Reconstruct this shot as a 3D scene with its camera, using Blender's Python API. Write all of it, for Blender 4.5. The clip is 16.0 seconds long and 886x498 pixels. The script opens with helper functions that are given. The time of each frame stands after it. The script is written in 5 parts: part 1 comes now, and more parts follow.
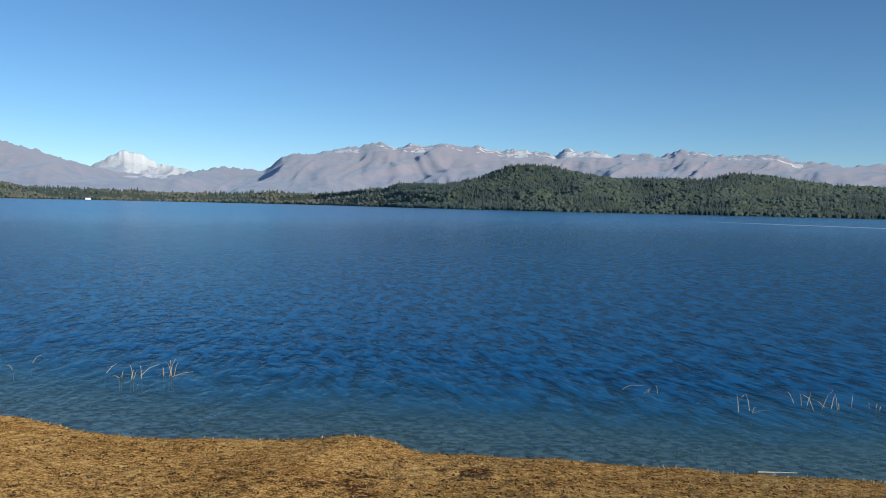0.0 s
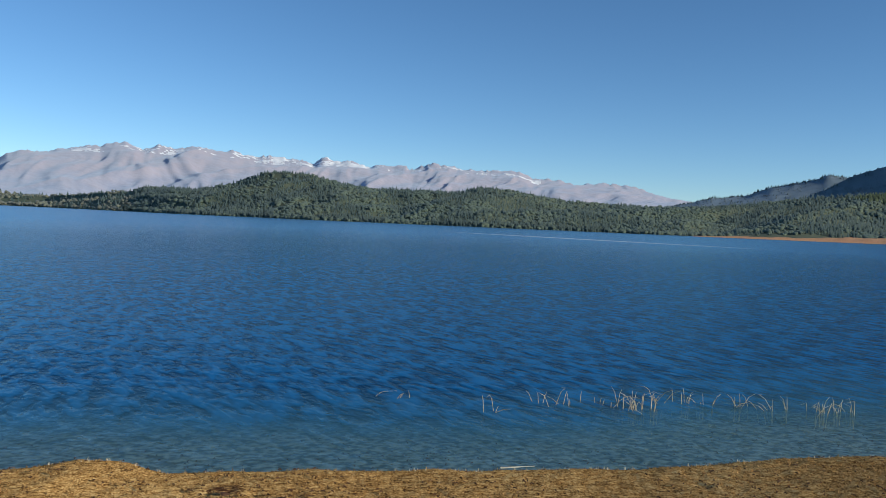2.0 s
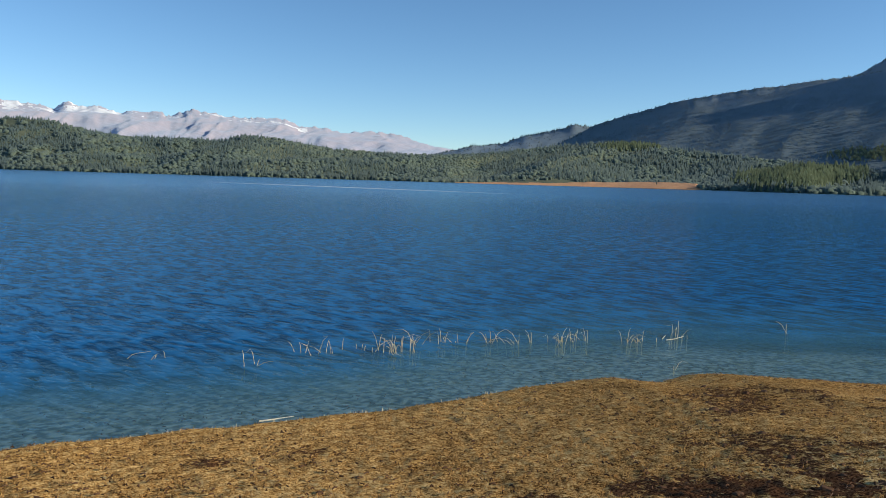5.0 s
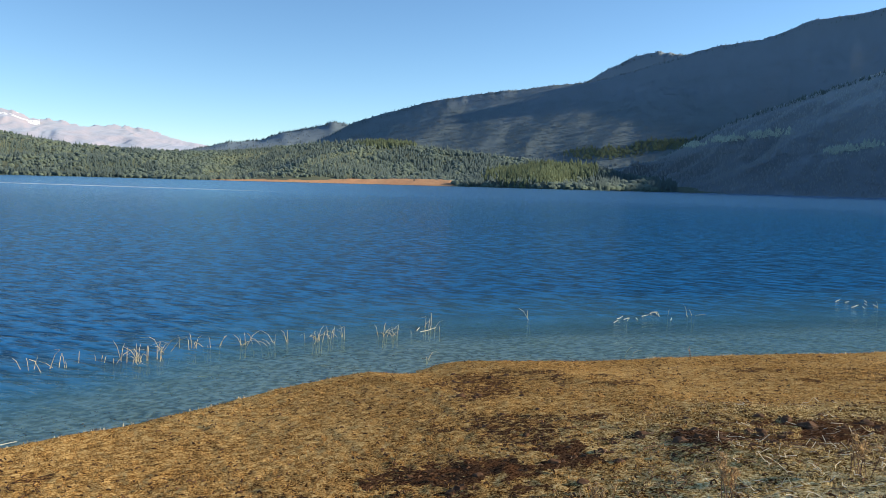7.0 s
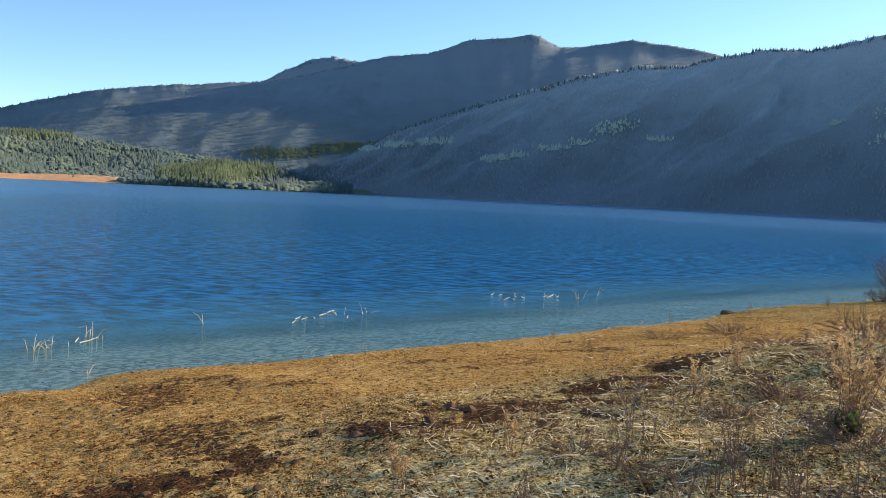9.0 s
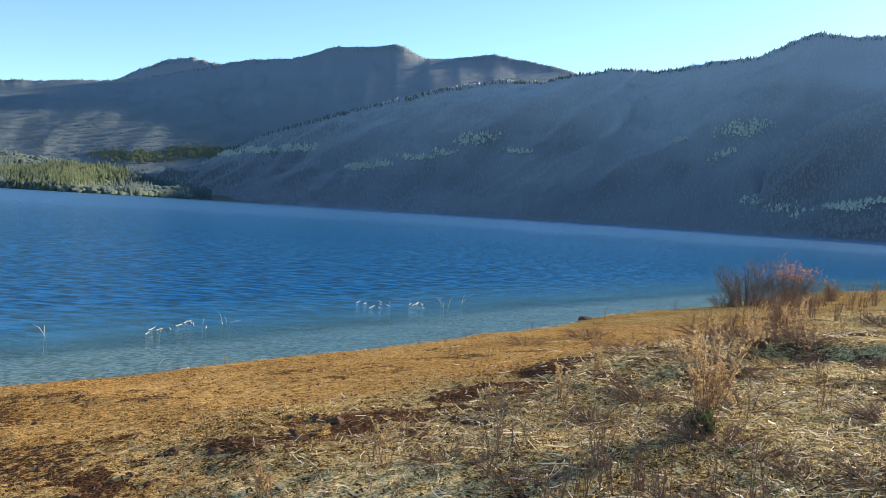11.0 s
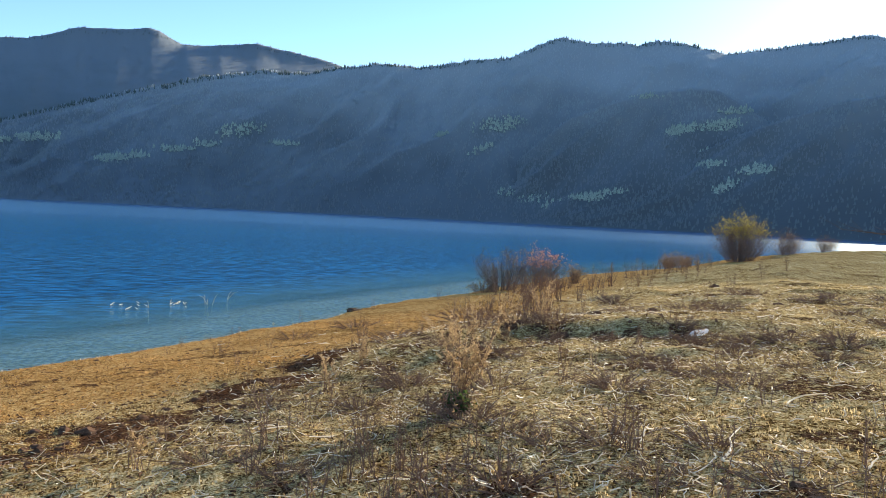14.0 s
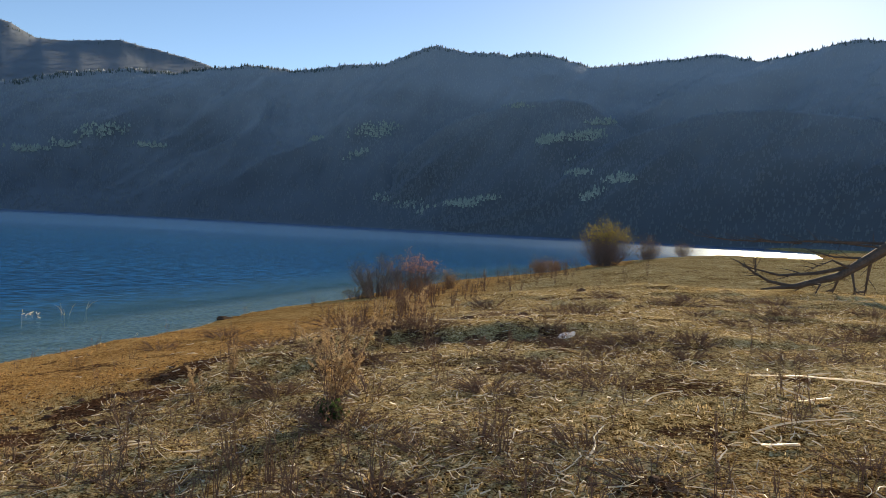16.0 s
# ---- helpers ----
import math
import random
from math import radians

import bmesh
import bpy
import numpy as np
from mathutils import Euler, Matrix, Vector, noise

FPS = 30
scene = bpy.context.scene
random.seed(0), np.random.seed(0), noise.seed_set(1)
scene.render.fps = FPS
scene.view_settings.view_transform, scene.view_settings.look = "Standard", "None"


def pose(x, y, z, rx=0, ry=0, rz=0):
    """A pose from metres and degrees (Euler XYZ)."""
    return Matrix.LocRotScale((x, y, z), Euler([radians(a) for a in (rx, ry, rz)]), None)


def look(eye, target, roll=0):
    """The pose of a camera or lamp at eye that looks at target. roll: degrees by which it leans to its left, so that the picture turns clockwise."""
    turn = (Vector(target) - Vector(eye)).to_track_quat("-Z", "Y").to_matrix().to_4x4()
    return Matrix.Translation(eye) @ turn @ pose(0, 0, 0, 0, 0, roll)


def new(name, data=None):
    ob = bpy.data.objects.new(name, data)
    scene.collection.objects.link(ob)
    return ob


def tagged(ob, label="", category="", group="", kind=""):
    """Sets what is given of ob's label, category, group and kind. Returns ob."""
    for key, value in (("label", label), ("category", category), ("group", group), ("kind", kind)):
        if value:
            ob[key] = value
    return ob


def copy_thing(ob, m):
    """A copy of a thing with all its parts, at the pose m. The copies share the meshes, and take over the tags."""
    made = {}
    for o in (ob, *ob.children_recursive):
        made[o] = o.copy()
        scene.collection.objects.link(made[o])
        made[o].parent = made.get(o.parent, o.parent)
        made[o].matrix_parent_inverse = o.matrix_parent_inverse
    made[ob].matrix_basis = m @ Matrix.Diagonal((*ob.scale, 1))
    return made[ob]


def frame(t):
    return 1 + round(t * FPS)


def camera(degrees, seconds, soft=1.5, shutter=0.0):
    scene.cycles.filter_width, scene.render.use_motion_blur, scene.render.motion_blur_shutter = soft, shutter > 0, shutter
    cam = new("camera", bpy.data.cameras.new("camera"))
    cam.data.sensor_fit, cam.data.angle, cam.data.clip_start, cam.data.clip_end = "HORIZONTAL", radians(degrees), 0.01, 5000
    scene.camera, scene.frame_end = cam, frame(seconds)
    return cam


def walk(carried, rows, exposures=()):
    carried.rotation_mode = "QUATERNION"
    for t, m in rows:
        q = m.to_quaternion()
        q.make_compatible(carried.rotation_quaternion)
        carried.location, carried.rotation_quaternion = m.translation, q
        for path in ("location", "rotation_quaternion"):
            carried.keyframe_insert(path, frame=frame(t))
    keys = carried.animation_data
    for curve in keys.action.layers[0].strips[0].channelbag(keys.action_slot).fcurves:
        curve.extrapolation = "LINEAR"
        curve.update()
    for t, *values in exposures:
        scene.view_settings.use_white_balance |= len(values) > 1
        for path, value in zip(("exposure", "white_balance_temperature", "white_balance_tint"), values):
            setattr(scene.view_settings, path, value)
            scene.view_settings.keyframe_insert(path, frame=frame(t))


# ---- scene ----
cam = camera(58.04, 16.0, soft=0.6)
# seconds, place, yaw, pitch, lean
ROWS = [
    (0, 0, -0, 3.7, -0, -3.08, 1.26),
    (0.5, 0.006, 0.006, 3.693, -3.07, -2.72, 1.33),
    (1, 0.041, 0.034, 3.692, -8.78, -1.92, 1.57),
    (1.5, 0.05, 0.036, 3.693, -15.99, -2.24, 2.49),
    (2, 0.036, 0.074, 3.687, -17.3, -1.91, 2.44),
    (2.5, 0.057, 0.071, 3.677, -19.81, -2.31, 2.66),
    (3, 0.053, 0.084, 3.68, -21.83, -2.85, 3.14),
    (3.2, 0.05, 0.08, 3.68, -22.32, -3.19, 3.14),
    (5.3, 0.25, -0.04, 3.735, -36.87, -4.83, 1.72),
    (5.5, 0.256, -0.036, 3.741, -39.04, -4.49, 1.72),
    (6, 0.345, -0.008, 3.719, -44.24, -4.47, 1.86),
    (6.5, 0.343, 0.016, 3.734, -48.02, -4.8, 1.95),
    (7, 0.405, -0.115, 3.735, -50.84, -4.71, 1.6),
    (7.5, 0.443, -0.091, 3.739, -61.28, -4.15, 2.43),
    (8, 0.402, -0.097, 3.755, -64.44, -3.67, 2.24),
    (8.5, 0.482, -0.123, 3.734, -68.5, -3.18, 2.71),
    (8.7, 0.49, -0.12, 3.73, -70.76, -3.46, 2.71),
    (10.8, 0.64, -0.02, 3.69, -82.27, -2.78, 3.49),
    (11, 0.648, -0.022, 3.693, -83.31, -2.67, 3.49),
    (11.5, 0.642, -0.035, 3.69, -85.91, -2.36, 3.56),
    (12, 0.628, -0.077, 3.69, -89.14, -2.72, 3.5),
    (12.5, 0.596, -0.069, 3.699, -92.97, -2.76, 3.85),
    (13, 0.565, -0.087, 3.688, -95.47, -3.09, 3.22),
    (13.5, 0.558, -0.091, 3.704, -97.35, -2.89, 2.92),
    (14, 0.553, -0.103, 3.704, -99.75, -2.29, 2.78),
    (14.5, 0.564, -0.117, 3.707, -101.38, -1.88, 2.52),
    (15, 0.561, -0.129, 3.702, -103.7, -1.75, 2.91),
    (15.5, 0.572, -0.13, 3.699, -106.71, -1.69, 3.1),
    (16, 0.556, -0.132, 3.714, -108.63, -1.44, 2.94),
]
walk(cam, [(t, pose(x, y, z, 90 + pitch, 0, yaw) @ pose(0, 0, 0, 0, 0, lean)) for t, x, y, z, yaw, pitch, lean in ROWS],
     exposures=[(0.0, -0.12, 5900, 4), (3.0, 0.18, 6000, 4), (5.5, 0.46, 6450, 5), (7.5, 0.94, 6800, 6), (8.5, 1.12, 7000, 7), (12.5, 1.40, 6950, 8), (14.4, 1.36, 6900, 9), (15.0, 1.2, 7400, 11), (15.5, 0.72, 7800, 13), (16.0, 0.64, 7800, 13)])

# ---- daylight ----
SUN_AZ, SUN_EL = -132.0, 16.6          # azimuth is counted counter-clockwise from +y
SUN_DIR = Vector((-math.sin(radians(SUN_AZ)) * math.cos(radians(SUN_EL)),
                  math.cos(radians(SUN_AZ)) * math.cos(radians(SUN_EL)), math.sin(radians(SUN_EL))))
world = bpy.data.worlds.new("sky")
scene.world = world
world.use_nodes = True
wn = world.node_tree.nodes
sky = wn.new("ShaderNodeTexSky")
sky.sky_type = "NISHITA"
sky.sun_disc = False
sky.sun_elevation = radians(SUN_EL)
sky.sun_rotation = radians(-SUN_AZ)
sky.altitude = 3000
sky.air_density, sky.dust_density, sky.ozone_density = 1.0, 1.0, 2.6
wn["Background"].inputs[1].default_value = 0.12
clear_air = wn.new("ShaderNodeHueSaturation")        # the deep blue of thin mountain air
clear_air.inputs["Saturation"].default_value = 1.08
world.node_tree.links.new(sky.outputs[0], clear_air.inputs["Color"])
world.node_tree.links.new(clear_air.outputs[0], wn["Background"].inputs[0])
sun = new("sun", bpy.data.lights.new("sun", "SUN"))
sun.data.energy, sun.data.angle, sun.data.color = 4.5, radians(0.55), (1.0, 0.87, 0.68)
sun.matrix_world = look(SUN_DIR * 50, (0, 0, 0))


# ---- numeric helpers ----
def hash2(i, j, seed):
    h = np.sin(i * 127.1 + j * 311.7 + seed * 74.7) * 43758.5453
    return h - np.floor(h)


def vnoise(x, y, seed=0):
    """Smooth value noise in 0..1 for arrays."""
    x, y = np.asarray(x, float), np.asarray(y, float)
    i, j = np.floor(x), np.floor(y)
    u, v = x - i, y - j
    u, v = u * u * (3 - 2 * u), v * v * (3 - 2 * v)
    a = hash2(i, j, seed) * (1 - u) + hash2(i + 1, j, seed) * u
    b = hash2(i, j + 1, seed) * (1 - u) + hash2(i + 1, j + 1, seed) * u
    return a * (1 - v) + b * v


def fbm(x, y, octaves=4, seed=0):
    total, amp, norm = 0.0, 1.0, 0.0
    for k in range(octaves):
        total = total + amp * vnoise(np.asarray(x) * 2 ** k, np.asarray(y) * 2 ** k, seed + k)
        norm += amp
        amp *= 0.5
    return total / norm


def smooth(a, b, x):
    u = np.clip((np.asarray(x, float) - a) / (b - a), 0, 1)
    return u * u * (3 - 2 * u)


def mesh_of(name, verts, faces, mats, index=None, soft=False):
    """A mesh from arrays; faces all of one size, or a list of lists."""
    me = bpy.data.meshes.new(name)
    verts = np.asarray(verts, float)
    if isinstance(faces, np.ndarray):
        n, k = faces.shape
        me.vertices.add(len(verts))
        me.vertices.foreach_set("co", verts.ravel())
        me.loops.add(n * k)
        me.loops.foreach_set("vertex_index", faces.ravel().astype(np.int32))
        me.polygons.add(n)
        me.polygons.foreach_set("loop_start", np.arange(0, n * k, k, dtype=np.int32))
    else:
        me.from_pydata([tuple(v) for v in verts], [], faces)
    for m in mats if isinstance(mats, (list, tuple)) else [mats]:
        me.materials.append(m)
    if index is not None:
        me.polygons.foreach_set("material_index", np.asarray(index, np.int32))
    if soft:
        me.polygons.foreach_set("use_smooth", np.ones(len(me.polygons), bool))
    me.update(calc_edges=True)
    me.validate()
    return me


def grid_faces(rows, cols):
    a = (np.arange(rows - 1)[:, None] * cols + np.arange(cols - 1)[None, :]).ravel()
    return np.stack([a, a + 1, a + cols + 1, a + cols], 1)


# ---- materials ----
def material(name):
    m = bpy.data.materials.new(name)
    m.use_nodes = True
    return m, m.node_tree.nodes, m.node_tree.links, m.node_tree.nodes["Principled BSDF"]


def node(nodes, kind, **values):
    n = nodes.new(kind)
    for k, v in values.items():
        n.inputs[k.replace("_", " ")].default_value = v
    return n


def ramp(nodes, stops):
    r = nodes.new("ShaderNodeValToRGB")
    e = r.color_ramp.elements
    while len(e) < len(stops):
        e.new(0.5)
    for k, (p, c) in enumerate(stops):
        e[k].position, e[k].color = p, (*c, 1)
    return r


def two_scale(name, stops_large, stops_fine, scale_large, scale_fine, rough=0.9, bump=0.4, dist=0.05, weight=0.5, island=0.0, detail=6, sheen=0.0, thin=0.0, high=None):
    """Colour varied at two scales with relief; island varies it piece by piece; high = (low z, high z, colour) paints
    haze in by altitude.
    """
    m, n, l, b = material(name)
    co = n.new("ShaderNodeTexCoord")
    t1, t2 = node(n, "ShaderNodeTexNoise", Scale=scale_large, Detail=detail), node(n, "ShaderNodeTexNoise", Scale=scale_fine, Detail=detail)
    for t in (t1, t2):
        l.new(co.outputs["Object"], t.inputs["Vector"])
    r1, r2 = ramp(n, stops_large), ramp(n, stops_fine)
    l.new(t1.outputs[0], r1.inputs[0])
    l.new(t2.outputs[0], r2.inputs[0])
    mix = n.new("ShaderNodeMix")
    mix.data_type = "RGBA"
    mix.inputs[0].default_value = weight
    l.new(r1.outputs[0], mix.inputs[6])
    l.new(r2.outputs[0], mix.inputs[7])
    out = mix.outputs[2]
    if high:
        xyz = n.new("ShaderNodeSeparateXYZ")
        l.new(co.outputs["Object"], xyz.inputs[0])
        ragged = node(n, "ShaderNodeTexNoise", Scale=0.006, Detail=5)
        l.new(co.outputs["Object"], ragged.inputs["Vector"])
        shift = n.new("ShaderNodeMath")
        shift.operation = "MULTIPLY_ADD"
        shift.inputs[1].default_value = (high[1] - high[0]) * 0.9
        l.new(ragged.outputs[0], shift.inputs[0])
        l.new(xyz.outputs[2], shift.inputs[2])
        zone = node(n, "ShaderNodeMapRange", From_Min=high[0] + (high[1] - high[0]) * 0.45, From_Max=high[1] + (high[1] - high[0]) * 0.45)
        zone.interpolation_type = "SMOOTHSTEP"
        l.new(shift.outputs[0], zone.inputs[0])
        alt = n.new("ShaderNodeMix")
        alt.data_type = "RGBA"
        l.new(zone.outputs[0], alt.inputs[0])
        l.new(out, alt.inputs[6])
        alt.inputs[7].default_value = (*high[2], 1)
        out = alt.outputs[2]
    if island:
        g = n.new("ShaderNodeNewGeometry")
        hsv = n.new("ShaderNodeHueSaturation")
        mr = node(n, "ShaderNodeMapRange", To_Min=1 - island, To_Max=1 + island)
        l.new(g.outputs["Random Per Island"], mr.inputs[0])
        l.new(mr.outputs[0], hsv.inputs["Value"])
        l.new(out, hsv.inputs["Color"])
        out = hsv.outputs[0]
    l.new(out, b.inputs["Base Color"])
    b.inputs["Roughness"].default_value = rough
    b.inputs["Specular IOR Level"].default_value = 0.2
    # Blue-tinted sheen imitates haze over distant surfaces.
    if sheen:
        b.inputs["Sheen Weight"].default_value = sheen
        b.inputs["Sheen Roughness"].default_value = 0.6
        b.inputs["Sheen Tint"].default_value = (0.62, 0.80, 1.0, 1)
    if thin:
        tr = n.new("ShaderNodeBsdfTranslucent")
        l.new(out, tr.inputs[0])
        mx = node(n, "ShaderNodeMixShader", Fac=thin)
        l.new(b.outputs[0], mx.inputs[1])
        l.new(tr.outputs[0], mx.inputs[2])
        l.new(mx.outputs[0], n["Material Output"].inputs[0])
    if bump:
        bp = node(n, "ShaderNodeBump", Strength=bump, Distance=dist)
        l.new(t2.outputs[0], bp.inputs["Height"])
        l.new(bp.outputs[0], b.inputs["Normal"])
    return m


# Distance haze is painted into these pale lavender rock colours.
M_RANGE = two_scale("hazed_rock", [(0.3, (0.31, 0.33, 0.44)), (0.7, (0.40, 0.38, 0.45))], [(0.35, (0.28, 0.30, 0.41)), (0.65, (0.45, 0.41, 0.46))], 0.002, 0.012, 1.0, 0.5, 15, sheen=0.3, high=(60, 230, (0.42, 0.36, 0.40)))
M_PEAK = two_scale("hazed_peak_rock", [(0.3, (0.56, 0.57, 0.66)), (0.7, (0.66, 0.65, 0.70))], [(0.35, (0.52, 0.53, 0.63)), (0.65, (0.70, 0.68, 0.72))], 0.003, 0.02, 1.0, 0.4, 15, sheen=0.3)
# Hill and forest colours lightened, most of all high up, to stand for haze.
M_RIDGE = two_scale("hazed_ridge_slope", [(0.40, (0.110, 0.142, 0.165)), (0.64, (0.145, 0.178, 0.200))], [(0.40, (0.106, 0.138, 0.158)), (0.60, (0.142, 0.174, 0.194))], 0.0032, 0.045, 1.0, 0.15, 4, weight=0.45, sheen=0.2, high=(260, 520, (0.165, 0.20, 0.232)))
M_FIR = two_scale("hazed_fir_needles", [(0.35, (0.178, 0.184, 0.168)), (0.65, (0.200, 0.204, 0.182))], [(0.3, (0.170, 0.176, 0.160)), (0.7, (0.200, 0.204, 0.182))], 0.004, 0.6, 0.9, 0, 0, 0.4, 0.03, sheen=0.25, high=(20, 400, (0.405, 0.42, 0.40)))
M_FIRFLOOR = two_scale("hazed_fir_floor", [(0.35, (0.092, 0.097, 0.094)), (0.65, (0.106, 0.110, 0.104))], [(0.3, (0.092, 0.097, 0.094)), (0.7, (0.106, 0.110, 0.104))], 0.004, 0.05, 0.9, 0.1, 3, 0.5, sheen=0.25, high=(20, 400, (0.315, 0.328, 0.315)))
M_SPRUCE = two_scale("hazed_spruce_needles", [(0.35, (0.106, 0.140, 0.148)), (0.65, (0.136, 0.172, 0.170))], [(0.3, (0.106, 0.140, 0.146)), (0.7, (0.136, 0.172, 0.170))], 0.004, 0.05, 0.9, 0.1, 2, 0.4, 0.03, sheen=0.1, high=(90, 400, (0.175, 0.208, 0.230)))
M_SNOW = two_scale("snow", [(0.3, (0.8, 0.82, 0.85)), (0.7, (0.9, 0.9, 0.92))], [(0.3, (0.75, 0.78, 0.82)), (0.7, (0.92, 0.92, 0.93))], 0.01, 0.05, 0.8, 0.3, 10)
M_FLOOR = two_scale("forest_floor", [(0.35, (0.085, 0.11, 0.075)), (0.65, (0.13, 0.145, 0.095))], [(0.35, (0.08, 0.105, 0.07)), (0.65, (0.14, 0.15, 0.10))], 0.006, 0.08, 1.0, 0.2, 2)
M_MEADOW = two_scale("dry_meadow", [(0.35, (0.50, 0.25, 0.13)), (0.65, (0.60, 0.33, 0.17))], [(0.35, (0.46, 0.22, 0.11)), (0.65, (0.62, 0.37, 0.20))], 0.02, 0.3, 1.0, 0.3, 0.5)
M_CONIFER = two_scale("conifer_needles", [(0.38, (0.064, 0.098, 0.084)), (0.62, (0.100, 0.134, 0.104))], [(0.3, (0.064, 0.098, 0.084)), (0.7, (0.102, 0.136, 0.106))], 0.006, 0.6, 0.9, 0, 0, 0.5, 0.13, sheen=0.06)
# Paled for distance: the veil of air is mixed into the leaf colour.
M_FARWOOD = two_scale("hazed_far_wood", [(0.35, (0.165, 0.175, 0.125)), (0.65, (0.225, 0.215, 0.150))], [(0.3, (0.15, 0.165, 0.12)), (0.7, (0.24, 0.225, 0.16))], 0.006, 0.4, 0.9, 0, 0, 0.5, 0.13, sheen=0.06)
M_BROAD = two_scale("broad_leaves", [(0.35, (0.092, 0.130, 0.096)), (0.65, (0.136, 0.168, 0.114))], [(0.3, (0.09, 0.126, 0.092)), (0.7, (0.142, 0.172, 0.118))], 0.006, 0.6, 0.9, 0, 0, 0.5, 0.13, sheen=0.06)
# Lighter tree colours that paint patches of sunlight onto the slopes.
M_LITGREEN = two_scale("sunlit_tint_green", [(0.35, (0.118, 0.160, 0.092)), (0.65, (0.165, 0.200, 0.112))], [(0.3, (0.112, 0.152, 0.088)), (0.7, (0.178, 0.210, 0.122))], 0.006, 0.6, 0.9, 0, 0, 0.5, 0.2, thin=0.15)
M_LITPALE = two_scale("sunlit_tint_pale", [(0.35, (0.44, 0.49, 0.37)), (0.65, (0.56, 0.59, 0.46))], [(0.3, (0.40, 0.45, 0.34)), (0.7, (0.60, 0.62, 0.49))], 0.006, 0.6, 0.9, 0, 0, 0.5, 0.2)
M_TRUNK = two_scale("bark", [(0.3, (0.10, 0.075, 0.055)), (0.7, (0.2, 0.16, 0.12))], [(0.3, (0.07, 0.05, 0.04)), (0.7, (0.22, 0.18, 0.14))], 2, 30, 0.9, 0.5, 0.01)


def turf_material():
    """Dry turf: golden by the water, olive and strewn with straw inland, bare dark soil where it is churned."""
    m, n, l, b = material("dry_turf")
    co = n.new("ShaderNodeTexCoord")
    big, mid, fine = (node(n, "ShaderNodeTexNoise", Scale=v, Detail=6, Roughness=0.65) for v in (0.5, 9.0, 38.0))
    for t in (big, mid, fine):
        l.new(co.outputs["Object"], t.inputs["Vector"])
    # The darkest gold and olive stops paint shade into hollows between tufts.
    gold = ramp(n, [(0.42, (0.05, 0.02, 0.008)), (0.465, (0.255, 0.130, 0.040)), (0.515, (0.53, 0.300, 0.098)), (0.58, (0.75, 0.52, 0.22))])
    olive = ramp(n, [(0.42, (0.030, 0.013, 0.006)), (0.475, (0.22, 0.130, 0.042)), (0.525, (0.56, 0.405, 0.168)), (0.59, (0.87, 0.73, 0.43))])
    soil = ramp(n, [(0.42, (0.030, 0.013, 0.007)), (0.58, (0.16, 0.078, 0.038))])

    def weigh(a, b2, f):
        k = n.new("ShaderNodeMix")
        k.inputs[0].default_value = f
        l.new(a, k.inputs[2])
        l.new(b2, k.inputs[3])
        return k.outputs[0]
    detail = weigh(mid.outputs[0], fine.outputs[0], 0.62)
    tone = weigh(detail, big.outputs[0], 0.15)
    for r in (gold, olive):
        l.new(tone, r.inputs[0])
    l.new(fine.outputs[0], soil.inputs[0])

    def blend(name, a, b2):
        at = n.new("ShaderNodeAttribute")
        at.attribute_name = name
        mx = n.new("ShaderNodeMix")
        mx.data_type = "RGBA"
        l.new(at.outputs["Fac"], mx.inputs[0])
        l.new(a, mx.inputs[6])
        l.new(b2, mx.inputs[7])
        return mx.outputs[2]
    c = blend("olive", gold.outputs[0], olive.outputs[0])
    at = n.new("ShaderNodeAttribute")
    at.attribute_name = "soil"
    grain = node(n, "ShaderNodeTexNoise", Scale=13.0, Detail=5, Roughness=0.7)
    l.new(co.outputs["Object"], grain.inputs["Vector"])
    k = n.new("ShaderNodeMath")
    k.operation = "ADD"
    l.new(at.outputs["Fac"], k.inputs[0])
    l.new(grain.outputs[0], k.inputs[1])
    edge = node(n, "ShaderNodeMapRange", From_Min=1.04, From_Max=1.15)
    l.new(k.outputs[0], edge.inputs[0])
    mx = n.new("ShaderNodeMix")
    mx.data_type = "RGBA"
    l.new(edge.outputs[0], mx.inputs[0])
    l.new(c, mx.inputs[6])
    l.new(soil.outputs[0], mx.inputs[7])
    c = mx.outputs[2]
    l.new(c, b.inputs["Base Color"])
    b.inputs["Roughness"].default_value = 1.0
    b.inputs["Specular IOR Level"].default_value = 0.0
    b.inputs["Diffuse Roughness"].default_value = 0.5
    bp = node(n, "ShaderNodeBump", Strength=0.4, Distance=0.012)
    l.new(detail, bp.inputs["Height"])
    clumps = node(n, "ShaderNodeBump", Strength=0.45, Distance=0.016)
    l.new(mid.outputs[0], clumps.inputs["Height"])
    l.new(bp.outputs[0], clumps.inputs["Normal"])
    l.new(clumps.outputs[0], b.inputs["Normal"])
    return m


M_TURF = turf_material()
M_BED = two_scale("lake_bed", [(0.35, (0.21, 0.225, 0.205)), (0.65, (0.33, 0.345, 0.315))], [(0.42, (0.06, 0.066, 0.06)), (0.58, (0.55, 0.56, 0.51))], 0.6, 6, 0.9, 0.6, 0.05)


